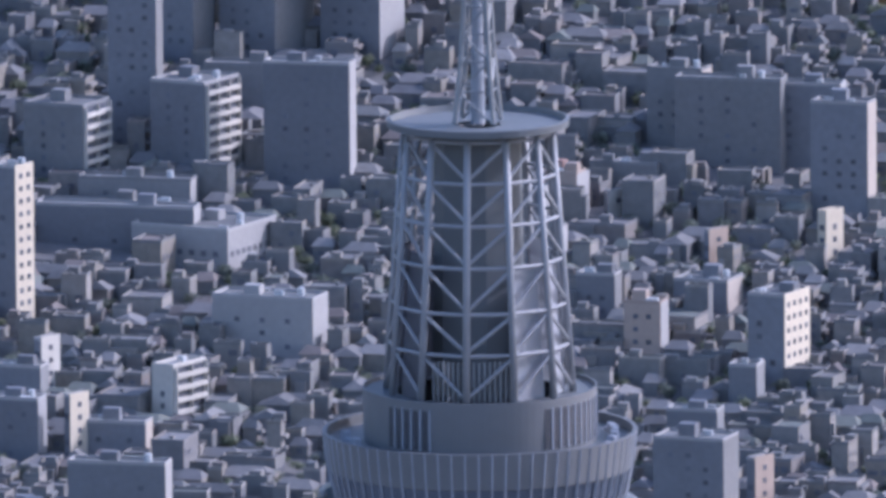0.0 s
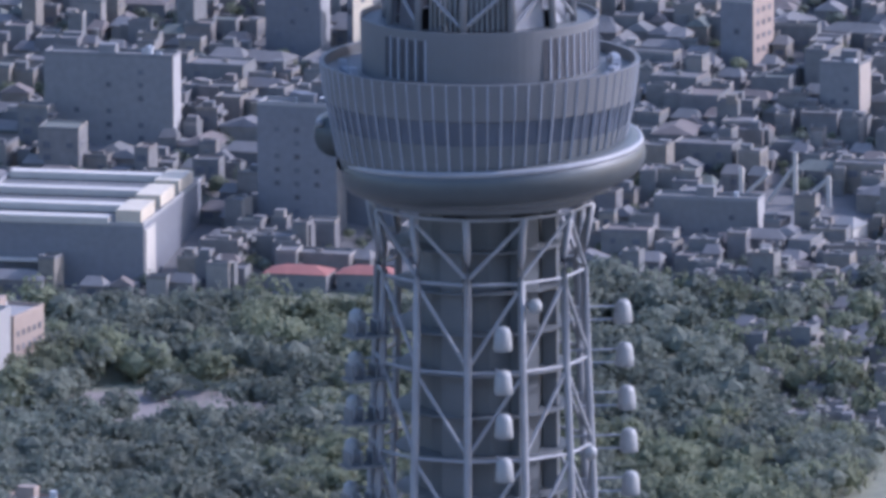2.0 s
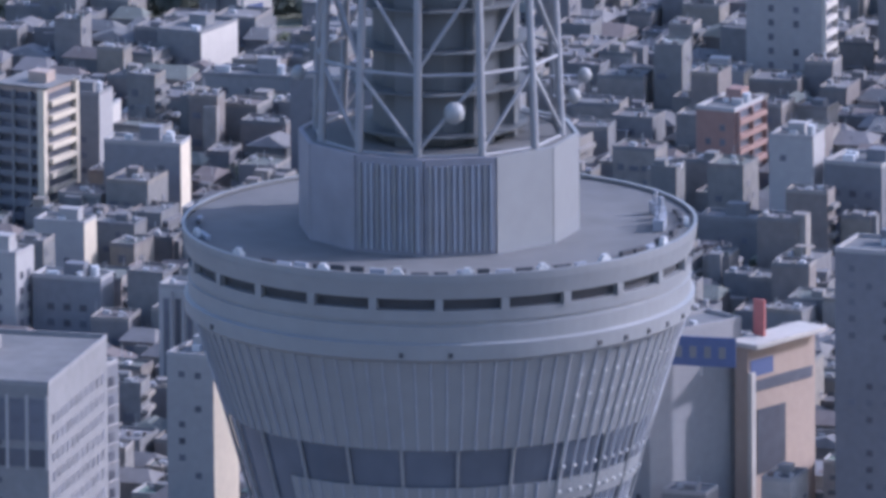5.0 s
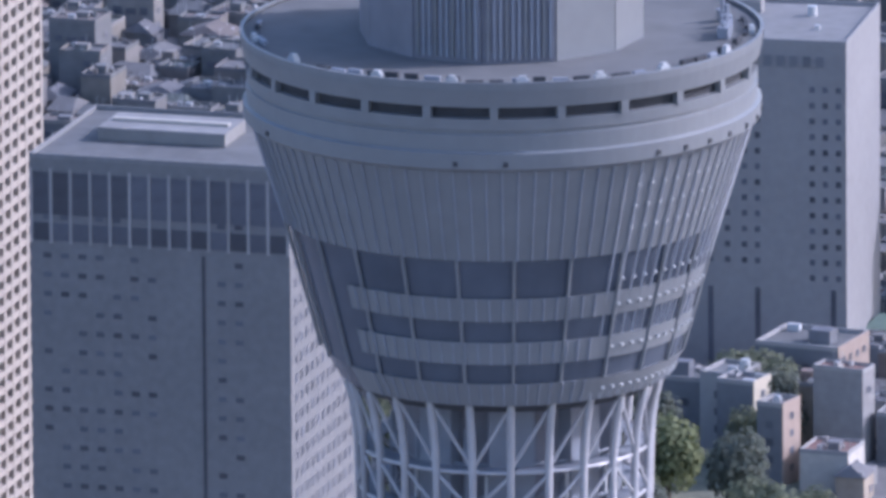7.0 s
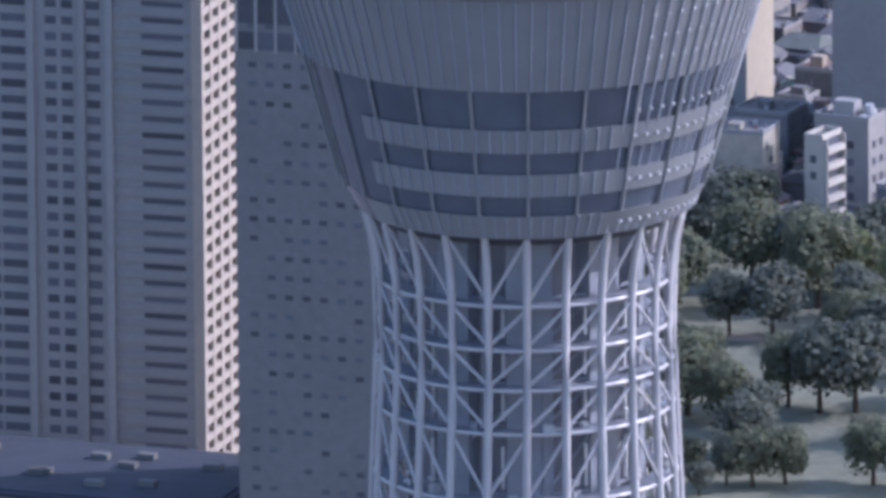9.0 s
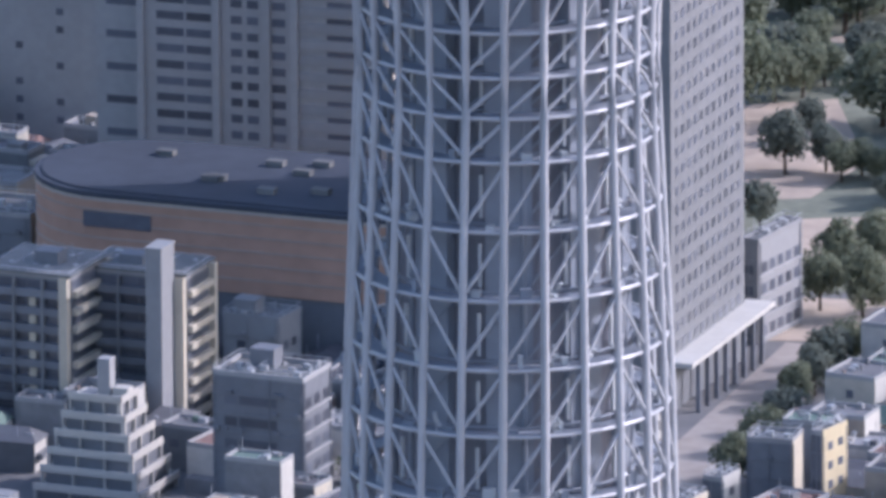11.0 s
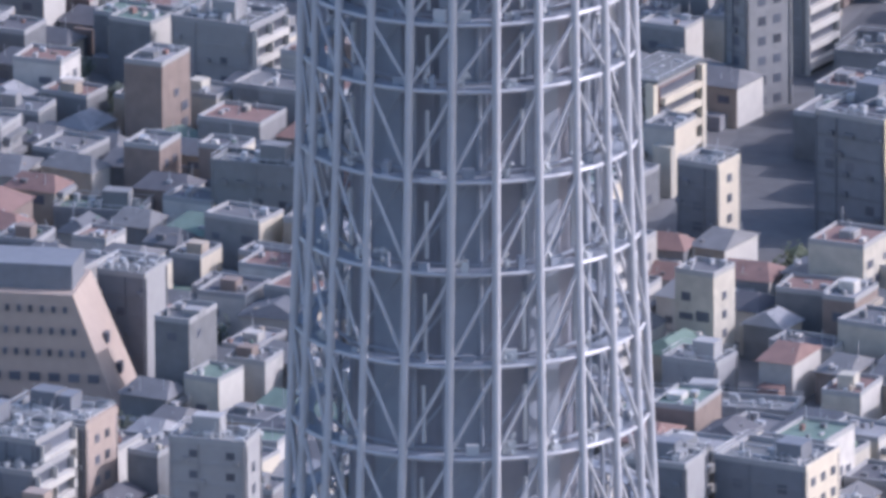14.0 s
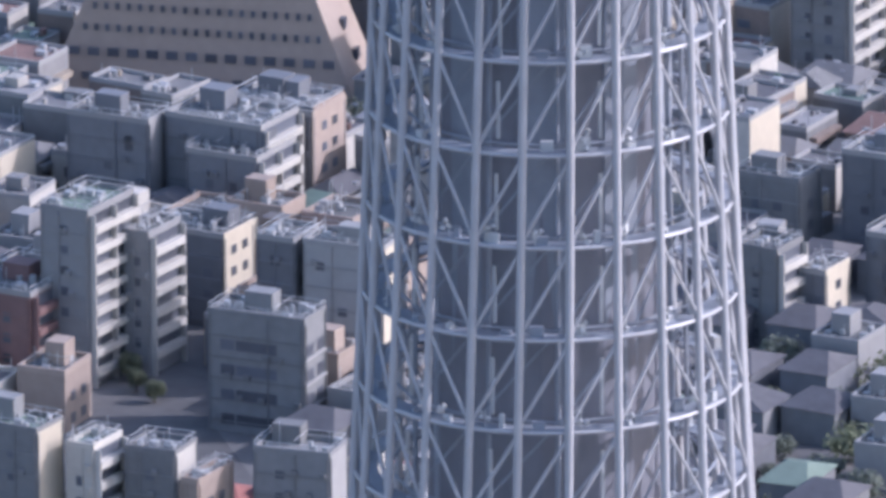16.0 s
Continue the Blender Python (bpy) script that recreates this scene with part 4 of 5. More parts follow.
# -- buildings in rows, nearest first --
# Ash balcony blocks: front shade and flank sunlight are put into the colours.
balcony(-110.0, 621.5, 7.7, 12.6, 25.3, -25.6, "ash", "green")
balcony(-119.0, 620.8, 11.6, 15.8, 14.1, -25.6, "maroon", "grey")
balcony(-101.2, 625.1, 4.0, 8.8, 20.4, -25.6, "ash", "grey")
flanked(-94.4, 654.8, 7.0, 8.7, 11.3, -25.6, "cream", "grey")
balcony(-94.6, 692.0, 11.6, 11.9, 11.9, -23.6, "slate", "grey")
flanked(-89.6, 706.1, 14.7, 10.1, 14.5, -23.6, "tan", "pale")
plain(-72.6, 619.4, 12.0, 7.0, 20.6, -19.6, "pale", "grey")
grid(-82.0, 623.0, 5.7, 8.0, 20.5, -21.6, "slate", "grey")
office(-82.8, 597.6, 14.7, 7.2, 17.0, -19.6, "grey", "grey")
balcony(-101.8, 543.2, 4.4, 7.6, 15.4, -25.6, "white", "green")
plain(-112.8, 543.7, 11.5, 7.0, 17.8, -25.6, "grey", "green")
plain(-92.8, 544.4, 7.6, 7.0, 14.4, -19.6, "grey", "grey")
grid(-86.2, 541.9, 2.7, 9.5, 11.3, -25.6, "tan", "grey")
plain(-73.8, 545.5, 11.1, 7.0, 14.2, -15.6, "grey", "pale")
plain(-112.8, 697.8, 13.2, 7.0, 14.9, -21.6, "slate", "grey")
balcony(-13.4, 770.2, 9.2, 11.8, 22.1, -22.4, "grey", "grey")
grid(-16.8, 683.7, 10.4, 7.0, 11.8, -23.6, "grey", "grey")
balcony(-15.7, 643.2, 6.8, 7.4, 13.8, -25.6, "grey", "grey")
flanked(-8.0, 646.1, 4.1, 7.0, 9.6, -25.6, "cream", "grey")
plain(-1.1, 681.7, 10.7, 7.7, 16.0, -21.6, "slate", "grey")
windows(-64.1, 662.0, 11.5, 7.0, 24.8, -15.2, "pale", "pale")
plain(-91.3, 851.1, 13.9, 7.0, 3.6, -13.2, "grey", "green")
plain(-82.4, 774.2, 7.7, 8.0, 16.6, -21.2, "slate", "grey")
balcony(-96.3, 696.9, 15.9, 10.9, 15.3, -25.2, "slate", "grey")
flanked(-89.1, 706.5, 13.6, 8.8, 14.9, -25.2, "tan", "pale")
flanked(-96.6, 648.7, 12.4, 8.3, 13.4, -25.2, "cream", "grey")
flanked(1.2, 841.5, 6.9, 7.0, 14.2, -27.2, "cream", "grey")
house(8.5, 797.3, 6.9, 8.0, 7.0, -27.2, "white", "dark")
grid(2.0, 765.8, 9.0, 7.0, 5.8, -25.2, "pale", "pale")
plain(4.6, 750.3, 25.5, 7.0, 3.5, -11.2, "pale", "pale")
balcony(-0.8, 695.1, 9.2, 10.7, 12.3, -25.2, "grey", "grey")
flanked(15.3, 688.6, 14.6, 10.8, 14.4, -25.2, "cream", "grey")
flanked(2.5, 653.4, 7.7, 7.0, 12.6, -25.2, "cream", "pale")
gallery_block(-8.0, 895.4, 7.2, 13.9, 12.7, -27.2, "maroon", "grey")
house(-2.0, 803.2, 4.4, 7.0, 7.0, -27.2, "white", "pale")
gallery_block(-70.9, 1028.0, 14.7, 14.8, 27.0, -23.7, "slate", "pale")
gallery_block(-54.5, 1030.3, 17.6, 11.2, 26.1, -21.7, "slate", "grey")
balcony(-76.0, 924.5, 14.2, 11.0, 13.3, -26.9, "ash", "grey")
grid(-85.8, 986.2, 10.0, 10.1, 7.2, -28.9, "grey", "grey")
recessed(-50.7, 841.0, 13.5, 7.7, 18.8, -20.9, "ash", "grey")
plain(-65.8, 842.5, 15.7, 7.0, 13.4, -18.9, "grey", "grey")
plain(-50.8, 904.2, 12.1, 7.0, 6.4, -22.9, "grey", "green")
grid(-36.3, 1052.0, 10.1, 8.7, 12.4, -25.7, "pale", "pale")
office(-34.1, 974.3, 15.8, 11.0, 23.8, -23.7, "slate", "grey")
grid(-76.8, 941.5, 16.4, 8.3, 9.3, -27.7, "grey", "green")
grid(-33.8, 937.9, 3.6, 7.4, 10.2, -29.7, "cream", "grey")
balcony(13.2, 945.2, 5.7, 10.7, 27.7, -26.9, "grey", "grey")
balcony(22.6, 986.5, 7.2, 7.0, 14.5, -24.9, "slate", "grey")
flanked(26.8, 856.1, 12.4, 16.9, 18.8, -30.9, "ochre", "dark")
flanked(41.7, 898.9, 9.5, 7.2, 11.4, -26.9, "cream", "grey")
plain(48.5, 846.0, 35.2, 9.8, 11.5, -12.9, "grey", "green")
flanked(30.9, 948.2, 5.6, 7.0, 9.3, -28.9, "cream", "grey")
flanked(37.5, 963.8, 3.4, 6.0, 8.6, -28.9, "white", "pale")
plain(32.9, 936.7, 27.2, 11.6, 4.6, -18.9, "grey", "grey")
plain(46.2, 974.5, 7.5, 7.0, 12.1, -15.7, "slate", "grey")
flanked(54.6, 963.6, 2.1, 7.7, 16.3, -31.7, "ochre", "grey")
office(47.7, 1083.9, 3.3, 16.1, 17.3, -27.7, "ash", "grey")
plain(-84.0, 1103.0, 24.0, 12.0, 18.0, -21.5, "slate", "grey")
FOOT += [(-88, 1082, 9), (-80, 1076, 6), (-93, 1070, 8)]
balcony(99.3, 1342.9, 3.7, 7.0, 20.5, -32.5, "white", "grey")
grid(105.4, 1364.0, 10.8, 7.8, 19.0, -28.5, "pale", "grey")
grid(115.7, 1337.3, 12.5, 7.0, 12.0, -24.5, "slate", "grey")
grid(125.4, 1329.1, 7.4, 10.2, 14.6, -30.5, "pale", "grey")
flanked(142.0, 1351.2, 16.2, 14.6, 14.8, -27.3, "tan", "grey")
flanked(127.2, 1321.4, 7.4, 7.0, 14.7, -31.3, "cream", "dark")
flanked(132.1, 1304.0, 5.1, 7.0, 14.6, -31.3, "pink", "dark")
dots(131.4, 1399.6, 48.8, 34.0, 63.7, -15.3, "ash", "pale")
office(55.9, 1443.2, 20.3, 31.5, 30.4, -37.4, "slate", "grey")
plain(87.7, 1427.9, 9.7, 10.6, 36.9, -31.4, "pale", "grey")
store(196.3, 1434.8, 3.2, 20.0, 34.3, -45.4, "pink", "pale")
plain(177.5, 1430.0, 9.8, 22.8, 39.1, -55.4, "pale", "grey")
balcony(218.5, 1716.6, 8.6, 14.0, 20.1, -31.4, "brick", "grey")
plain(216.4, 1660.6, 19.5, 7.7, 8.7, -23.4, "grey", "pale")
plain(226.1, 1662.9, 9.3, 7.0, 24.8, -25.4, "pale", "grey")
grid(239.2, 1659.2, 12.5, 11.7, 20.2, -29.4, "slate", "grey")
plain(214.4, 1418.1, 13.6, 13.3, 55.8, -25.4, "slate", "grey")
gallery_block(76.9, 1705.3, 11.1, 11.7, 30.2, -33.4, "tan", "grey")
plain(98.7, 1700.5, 16.1, 7.0, 19.0, -21.4, "slate", "grey")
plain(92.7, 1749.0, 6.8, 7.0, 16.5, -27.4, "pale", "grey")
plain(78.0, 1645.0, 10.6, 7.0, 15.3, -25.4, "pale", "grey")
plain(131.8, 1817.5, 18.5, 7.0, 7.8, -23.4, "grey", "grey")
grid(62.0, 1603.9, 11.2, 7.8, 18.7, -31.4, "pale", "pale")
grid(76.3, 1601.6, 14.3, 7.0, 13.6, -25.4, "slate", "grey")
plain(128.6, 1801.6, 20.2, 7.0, 10.8, -19.9, "grey", "grey")
plain(142.9, 1742.2, 20.2, 12.1, 23.0, -27.9, "slate", "grey")
flanked(153.3, 1842.4, 13.6, 13.5, 12.7, -29.9, "cream", "grey")
plain(121.3, 1853.0, 10.4, 16.0, 10.6, -33.9, "grey", "grey")
plain(150.7, 1887.5, 6.4, 7.0, 7.7, -31.9, "grey", "grey")
plain(87.9, 1729.3, 10.3, 7.0, 23.5, -27.9, "grey", "grey")
plain(111.5, 1652.0, 17.9, 7.0, 15.0, -21.9, "grey", "pale")
ribs(98.3, 1531.6, 19.9, 7.5, 26.3, -23.9, "pale", "pale")
balcony(241.8, 1815.1, 16.5, 7.9, 22.8, -25.9, "pale", "grey")
plain(226.1, 1811.3, 13.3, 7.0, 7.2, -19.9, "pale", "grey")
sign(135.0, 1882.5, 1.6, 8.3, 17.7, -53.9, "grey", "grey")
plain(175.0, 2012.8, 13.6, 7.0, 7.3, -30.5, "pink", "grey")
grid(270.1, 1825.3, 14.1, 10.7, 21.7, -29.9, "slate", "grey")
boxed(272.3, 1770.8, 10.4, 7.0, 34.5, -26.5, "pale", "grey")
plain(268.3, 1823.1, 12.6, 7.0, 19.4, -24.5, "grey", "grey")
plain(170.1, 2222.7, 22.4, 7.0, 9.2, -22.9, "grey", "grey")
grid(184.6, 2159.5, 12.7, 16.8, 15.0, -30.9, "tan", "pale")
plain(167.2, 2140.8, 27.3, 23.2, 19.4, -26.9, "slate", "pale")
plain(233.1, 2356.5, 31.7, 7.3, 21.1, -21.9, "grey", "grey")
plain(291.1, 2281.9, 23.7, 7.0, 39.1, -22.1, "slate", "grey")
plain(268.6, 2279.8, 19.6, 7.0, 29.6, -26.1, "slate", "grey")
house(261.5, 2229.1, 14.9, 8.4, 5.6, -21.9, "grey", "red")
house(277.4, 2226.4, 13.8, 7.5, 5.6, -21.9, "grey", "red")
plain(362.7, 2264.3, 25.0, 7.0, 8.7, -21.9, "grey", "grey")
flanked(393.2, 2406.1, 8.6, 11.6, 15.2, -33.9, "tan", "grey")
house(393.4, 2249.3, 6.0, 7.0, 7.4, -37.9, "white", "pale")
plain(409.4, 2356.5, 10.3, 7.0, 13.7, -31.9, "grey", "pale")
plain(437.3, 2327.6, 17.7, 11.7, 27.7, -28.8, "slate", "grey")
plain(282.3, 2504.6, 8.1, 7.0, 20.5, -26.8, "brick", "grey")
plain(316.6, 2291.5, 19.1, 16.2, 14.9, -32.8, "pale", "pale")
plain(272.2, 2301.6, 14.8, 7.0, 23.1, -26.8, "slate", "grey")
balcony(363.6, 2640.3, 15.9, 17.5, 22.9, -39.2, "slate", "grey")
plain(351.0, 2657.7, 12.7, 7.0, 41.5, -23.2, "slate", "grey")
balcony(330.5, 2639.9, 16.9, 14.9, 18.1, -35.2, "grey", "grey")
flanked(300.4, 2527.5, 7.7, 7.8, 39.8, -43.2, "cream", "grey")
plain(391.0, 2626.0, 22.5, 7.0, 31.0, -23.2, "slate", "pale")
plain(389.8, 2684.8, 33.0, 7.1, 10.3, -23.2, "grey", "pale")
plain(500.3, 2629.4, 27.7, 7.7, 22.3, -23.2, "grey", "grey")
plain(490.0, 2646.6, 14.8, 8.4, 19.4, -29.2, "grey", "grey")
plain(522.0, 2589.0, 15.0, 7.9, 29.0, -27.2, "slate", "grey")
plain(374.0, 2722.0, 10.0, 13.0, 46.0, -35.0, "slate", "grey")
plain(395.5, 2726.0, 16.0, 23.0, 46.0, -35.0, "slate", "grey")
plain(420.0, 2722.0, 17.0, 15.0, 46.0, -35.0, "slate", "grey")
grid(356.3, 2578.1, 27.5, 25.6, 7.5, -37.2, "pale", "grey")
plain(361.2, 2501.9, 26.6, 11.3, 13.4, -29.2, "pale", "grey")
balcony(330.2, 2447.7, 6.2, 14.3, 14.4, -43.2, "white", "pale")
plain(450.9, 2598.2, 12.3, 8.2, 9.7, -31.2, "brick", "grey")
grid(512.7, 2557.0, 2.7, 7.0, 11.8, -49.2, "cream", "grey")
plain(303.6, 2571.3, 14.8, 7.0, 12.9, -25.2, "slate", "pale")
plain(335.4, 2584.6, 41.2, 7.0, 10.1, -23.2, "slate", "pale")
grid(6.8, 922.2, 5.4, 9.0, 21.8, -50.5, "grey", "grey")
plain(344.2, 2610.2, 29.5, 7.0, 8.2, -22.9, "grey", "pale")
plain(337.0, 2601.6, 39.0, 8.5, 5.0, -22.9, "grey", "pale")
plain(292.4, 2465.8, 14.9, 7.0, 9.5, -26.9, "slate", "pale")
plain(286.1, 2423.5, 14.1, 7.0, 14.6, -26.9, "slate", "pale")
plain(310.9, 2420.8, 15.8, 7.0, 8.8, -22.9, "slate", "pale")
flanked(300.6, 2419.1, 1.8, 7.0, 16.0, -48.9, "cream", "grey")
flanked(300.7, 2469.6, 2.2, 7.0, 14.7, -48.9, "white", "grey")
plain(440.4, 2580.7, 8.2, 7.0, 12.4, -26.9, "slate", "grey")
plain(450.7, 2590.7, 8.6, 7.0, 12.7, -28.9, "tan", "grey")
plain(473.6, 2613.6, 12.0, 7.0, 6.7, -26.9, "grey", "pale")
flanked(464.0, 2591.8, 1.5, 7.0, 6.9, -58.9, "white", "grey")
plain(516.0, 2628.7, 26.7, 7.8, 20.8, -20.9, "slate", "grey")
plain(447.0, 2519.5, 9.9, 7.0, 10.3, -24.9, "slate", "pale")
plain(452.6, 2483.7, 9.5, 7.0, 14.4, -26.9, "tan", "grey")
plain(475.5, 2524.2, 14.1, 12.2, 6.7, -28.9, "slate", "grey")
flanked(482.6, 2465.3, 10.1, 13.9, 21.4, -36.9, "cream", "grey")
flanked(482.8, 2553.8, 1.6, 7.0, 8.9, -53.9, "pink", "grey")
plain(470.7, 2444.3, 7.2, 7.0, 10.1, -26.9, "slate", "grey")
flanked(457.3, 2352.0, 2.6, 7.2, 14.8, -48.9, "pink", "grey")
plain(452.3, 2413.1, 12.8, 7.0, 9.1, -24.5, "slate", "pale")
plain(437.0, 2558.6, 16.1, 7.0, 10.0, -24.5, "grey", "grey")

# streets kept clear of houses
FOOT += [(-97, 630, 6), (-100, 615, 7), (-103, 603, 7), (-95, 597, 8), (-88, 592, 5), (-100, 575, 13), (-83, 578, 9), (-115, 580, 9),
         (8, 905, 7), (11, 886, 8), (11, 868, 8), (12, 850, 7), (13, 836, 6)]
exhibition_hall(214.0, 2268.0, 46.0, 60.0, 11.5, -19.9)
# white frame of a grandstand beyond the wood
o = thing("grandstand_frame", "white steel frame of a small grandstand", "stand", at=(380.0, 2289.0, ground_z(380, 2289)), turn=-20)
FOOT += [(378, 2287, 13), (389, 2282, 11), (398, 2280, 8), (376, 2272, 10), (392, 2266, 10)]
for px, hh in ((-6.0, 9.5), (7.0, 13.5), (15.0, 8.0)):
    piece("post", o, px, 0, -1, 1.0, 1.0, hh, WALL["white"])
for ax, az, bx, bz in ((-6.0, 1.0, 0.5, 7.0), (0.5, 0.5, 6.8, 9.0), (8.0, 0.5, 14.8, 6.0)):
    bm = bmesh.new()
    tube(bm, (ax, 0, az), (bx, 0, bz), 0.5, 6)
    part("raker", bm, WALL["white"], o)
# a lower block beside the tall apartment tower, sunlight painted into its cream flank
o = plain(-70.0, 1216.0, 30.0, 12.0, 27.0, -20.0, "pale", "grey")
piece("flank", o, 15.1, 0, -1, 12.0, 0.3, 28.5, WALL["cream"], 90)
# slim white fin on the twin apartment block, signs and masts on roofs
for x, y, w, d, h, turn, mat, label in ((-52.5, 1019.5, 2.8, 5.5, 33.5, -21.7, WALL["ash"], "slim ash-grey stair tower"), (-73.0, 1021.0, 1.2, 1.2, 26.0, -23.7, WALL["cream"], "slim cream duct stack")):
    o = thing("stair_tower", label, "tower", at=(x, y, 0), turn=turn)
    bm = bmesh.new()
    box(bm, 0, 0, -1, w, d, h)
    part("wall", bm, mat, o)
    bm = bmesh.new()
    box(bm, 0, 0, h - 1, w + 0.3, d + 0.3, 0.4)
    part("cap", bm, WALL["pale"], o)
o = thing("rooftop_sign", "tall red sign panel on a white roof", "sign", at=(193.2, 1433, 34), turn=-45)
piece("panel", o, 0, 0, 0.8, 2.6, 0.5, 8.2, SIGN_RED)
piece("post", o, 0, 0.6, 0, 0.4, 0.4, 8.6, METAL)
o = thing("blue_sign", "wide blue roof sign with pale lettering bars", "sign", at=(181.6, 1419.5, 34.5), turn=-19.4)
piece("panel", o, 0, -4.3, 0, 13.5, 0.5, 5.6, ROOF_BLUE)
piece("post", o, 0, -3.9, -2, 0.4, 0.4, 4, METAL)
for i in range(4):
    piece("lettering_bar", o, -4.2 + 2.8 * i, -4.6, 1.6, 1.3, 0.12, 2.2, WALL["grey"])

# -- streets and park ground --
def patch(name, pts, mat, label, category, z=0.05):
    bm = bmesh.new()
    top = [bm.verts.new((px, py, ground_z(px, py) + z)) for px, py in pts]
    low = [bm.verts.new((px, py, ground_z(px, py) - 0.4)) for px, py in pts]
    bm.faces.new(top)
    for i in range(len(pts)):
        j = (i + 1) % len(pts)
        bm.faces.new((low[i], low[j], top[j], top[i]))
    return tagged(new(name, mesh_of(name, bm, mat)), label, category, kind="structure")


FORECOURT = material("forecourt_paving", (0.34, 0.30, 0.26), 0.9, 0, 0.25, 0.3, 0.04)
patch("pavement_1", ((24, 985), (26, 1000), (37, 1035), (50, 1078), (62, 1072), (50, 1034), (38, 1000), (33, 985)), FORECOURT, "tan paved street before the tall office", "pavement", 0.06)
patch("road", ((33, 985), (20, 935), (1, 850), (-8, 850), (12, 940), (24, 985)), ASPHALT, "dark asphalt side street between buildings", "road")
patch("road_2", ((-92, 648), (-88, 632), (-91, 600), (-78, 560), (-118, 560), (-110, 600), (-103, 612), (-98, 640)), ASPHALT, "dark asphalt street between apartment blocks", "road", 0.07)
patch("road_3", ((4, 915), (16, 918), (19, 870), (19, 826), (5, 826), (4, 870)), ASPHALT, "dark asphalt yard beside a cream-flanked block", "road", 0.08)
patch("park_path_1", ((40, 1170), (45, 1236), (62, 1240), (66, 1196), (56, 1172)), SAND, "bare sandy park ground", "ground", 0.06)
patch("park_path_2", ((52, 1128), (53, 1158), (78, 1160), (78, 1128)), SAND, "pale sandy sports ground", "ground", 0.07)
patch("park_path_3", ((47, 1286), (48, 1290), (100, 1271), (100, 1266)), SAND, "pale park path", "ground", 0.08)
patch("park_path_4", ((36, 1080), (40, 1110), (80, 1100), (80, 1076)), SAND, "trodden park ground", "ground", 0.09)
GRASS = material("park_grass", (0.19, 0.20, 0.145), 0.95, 0, 0.3, 0.4, 0.05)
patch("lawn_1", ((34, 1110), (36, 1345), (140, 1345), (140, 1180), (84, 1110)), GRASS, "dull green park lawn", "grass", 0.03)
# ---- trees ----
def leaf_material(name, colour, share):
    """Leaves that scatter light back and let some of it through, mottled in two sizes."""
    m = bpy.data.materials.new(name)
    m.use_nodes = True
    nt = m.node_tree
    b, out = nt.nodes["Principled BSDF"], nt.nodes["Material Output"]
    co = nt.nodes.new("ShaderNodeTexCoord")
    total = None
    for scale, low, high in ((0.9, 0.75, 1.25), (0.035, 0.7, 1.3)):
        n = nt.nodes.new("ShaderNodeTexNoise")
        n.inputs["Scale"].default_value, n.inputs["Detail"].default_value = scale, 3
        nt.links.new(co.outputs["Object"], n.inputs["Vector"])
        r = nt.nodes.new("ShaderNodeMapRange")
        r.inputs[1].default_value, r.inputs[2].default_value, r.inputs[3].default_value, r.inputs[4].default_value = 0.3, 0.7, low, high
        nt.links.new(n.outputs[0], r.inputs[0])
        if total is None:
            total = r.outputs[0]
        else:
            mul = nt.nodes.new("ShaderNodeMath")
            mul.operation = "MULTIPLY"
            nt.links.new(total, mul.inputs[0])
            nt.links.new(r.outputs[0], mul.inputs[1])
            total = mul.outputs[0]
    sc = nt.nodes.new("ShaderNodeVectorMath")
    sc.operation = "SCALE"
    sc.inputs[0].default_value = colour
    nt.links.new(total, sc.inputs["Scale"])
    nt.links.new(sc.outputs[0], b.inputs["Base Color"])
    b.inputs["Roughness"].default_value = 0.85
    tr = nt.nodes.new("ShaderNodeBsdfTranslucent")
    nt.links.new(sc.outputs[0], tr.inputs["Color"])
    mix = nt.nodes.new("ShaderNodeMixShader")
    mix.inputs[0].default_value = share
    nt.links.new(b.outputs[0], mix.inputs[1])
    nt.links.new(tr.outputs[0], mix.inputs[2])
    nt.links.new(mix.outputs[0], out.inputs["Surface"])
    return m


LEAF = leaf_material("tree_leaves", (0.19, 0.215, 0.175), 0.5)
LEAF_LIGHT = leaf_material("spring_leaves", (0.22, 0.245, 0.165), 0.55)
LEAF_BRIGHT = leaf_material("fresh_yellow_green_leaves", (0.235, 0.265, 0.135), 0.4)
BARK = material("tree_bark", (0.10, 0.08, 0.06), 0.9, 0, 0.2)
woods = random.Random(33)


def crown_into(verts, faces, cx, cy, cz, r, h, n, size, rnd):
    """Leaf clumps: small bent quads scattered over several lobes."""
    lobes = [(cx + rnd.uniform(-0.5, 0.5) * r, cy + rnd.uniform(-0.5, 0.5) * r, cz + rnd.uniform(0.1, 0.75) * h, r * rnd.uniform(0.42, 0.7)) for _ in range(7)]
    for i in range(n):
        lx, ly, lz, lr = lobes[i % len(lobes)]
        d = Vector((rnd.gauss(0, 1), rnd.gauss(0, 1), rnd.gauss(0.25, 0.9))).normalized()
        p = Vector((lx, ly, lz)) + d * lr * rnd.uniform(0.75, 1.05)
        a = d.orthogonal().normalized()
        a.rotate(Matrix.Rotation(rnd.uniform(0, 6.3), 3, d))
        nrm = (d + Vector((rnd.uniform(-0.6, 0.6), rnd.uniform(-0.6, 0.6), rnd.uniform(-0.3, 0.6)))).normalized()
        a = (a - nrm * a.dot(nrm)).normalized()
        b = nrm.cross(a)
        s = size * rnd.uniform(0.6, 1.3)
        k = len(verts)
        verts += [p + a * s, p + b * s * 0.8 - nrm * 0.15 * s, p - a * s, p - b * s * 0.8 - nrm * 0.15 * s]
        faces.append((k, k + 1, k + 2, k + 3))


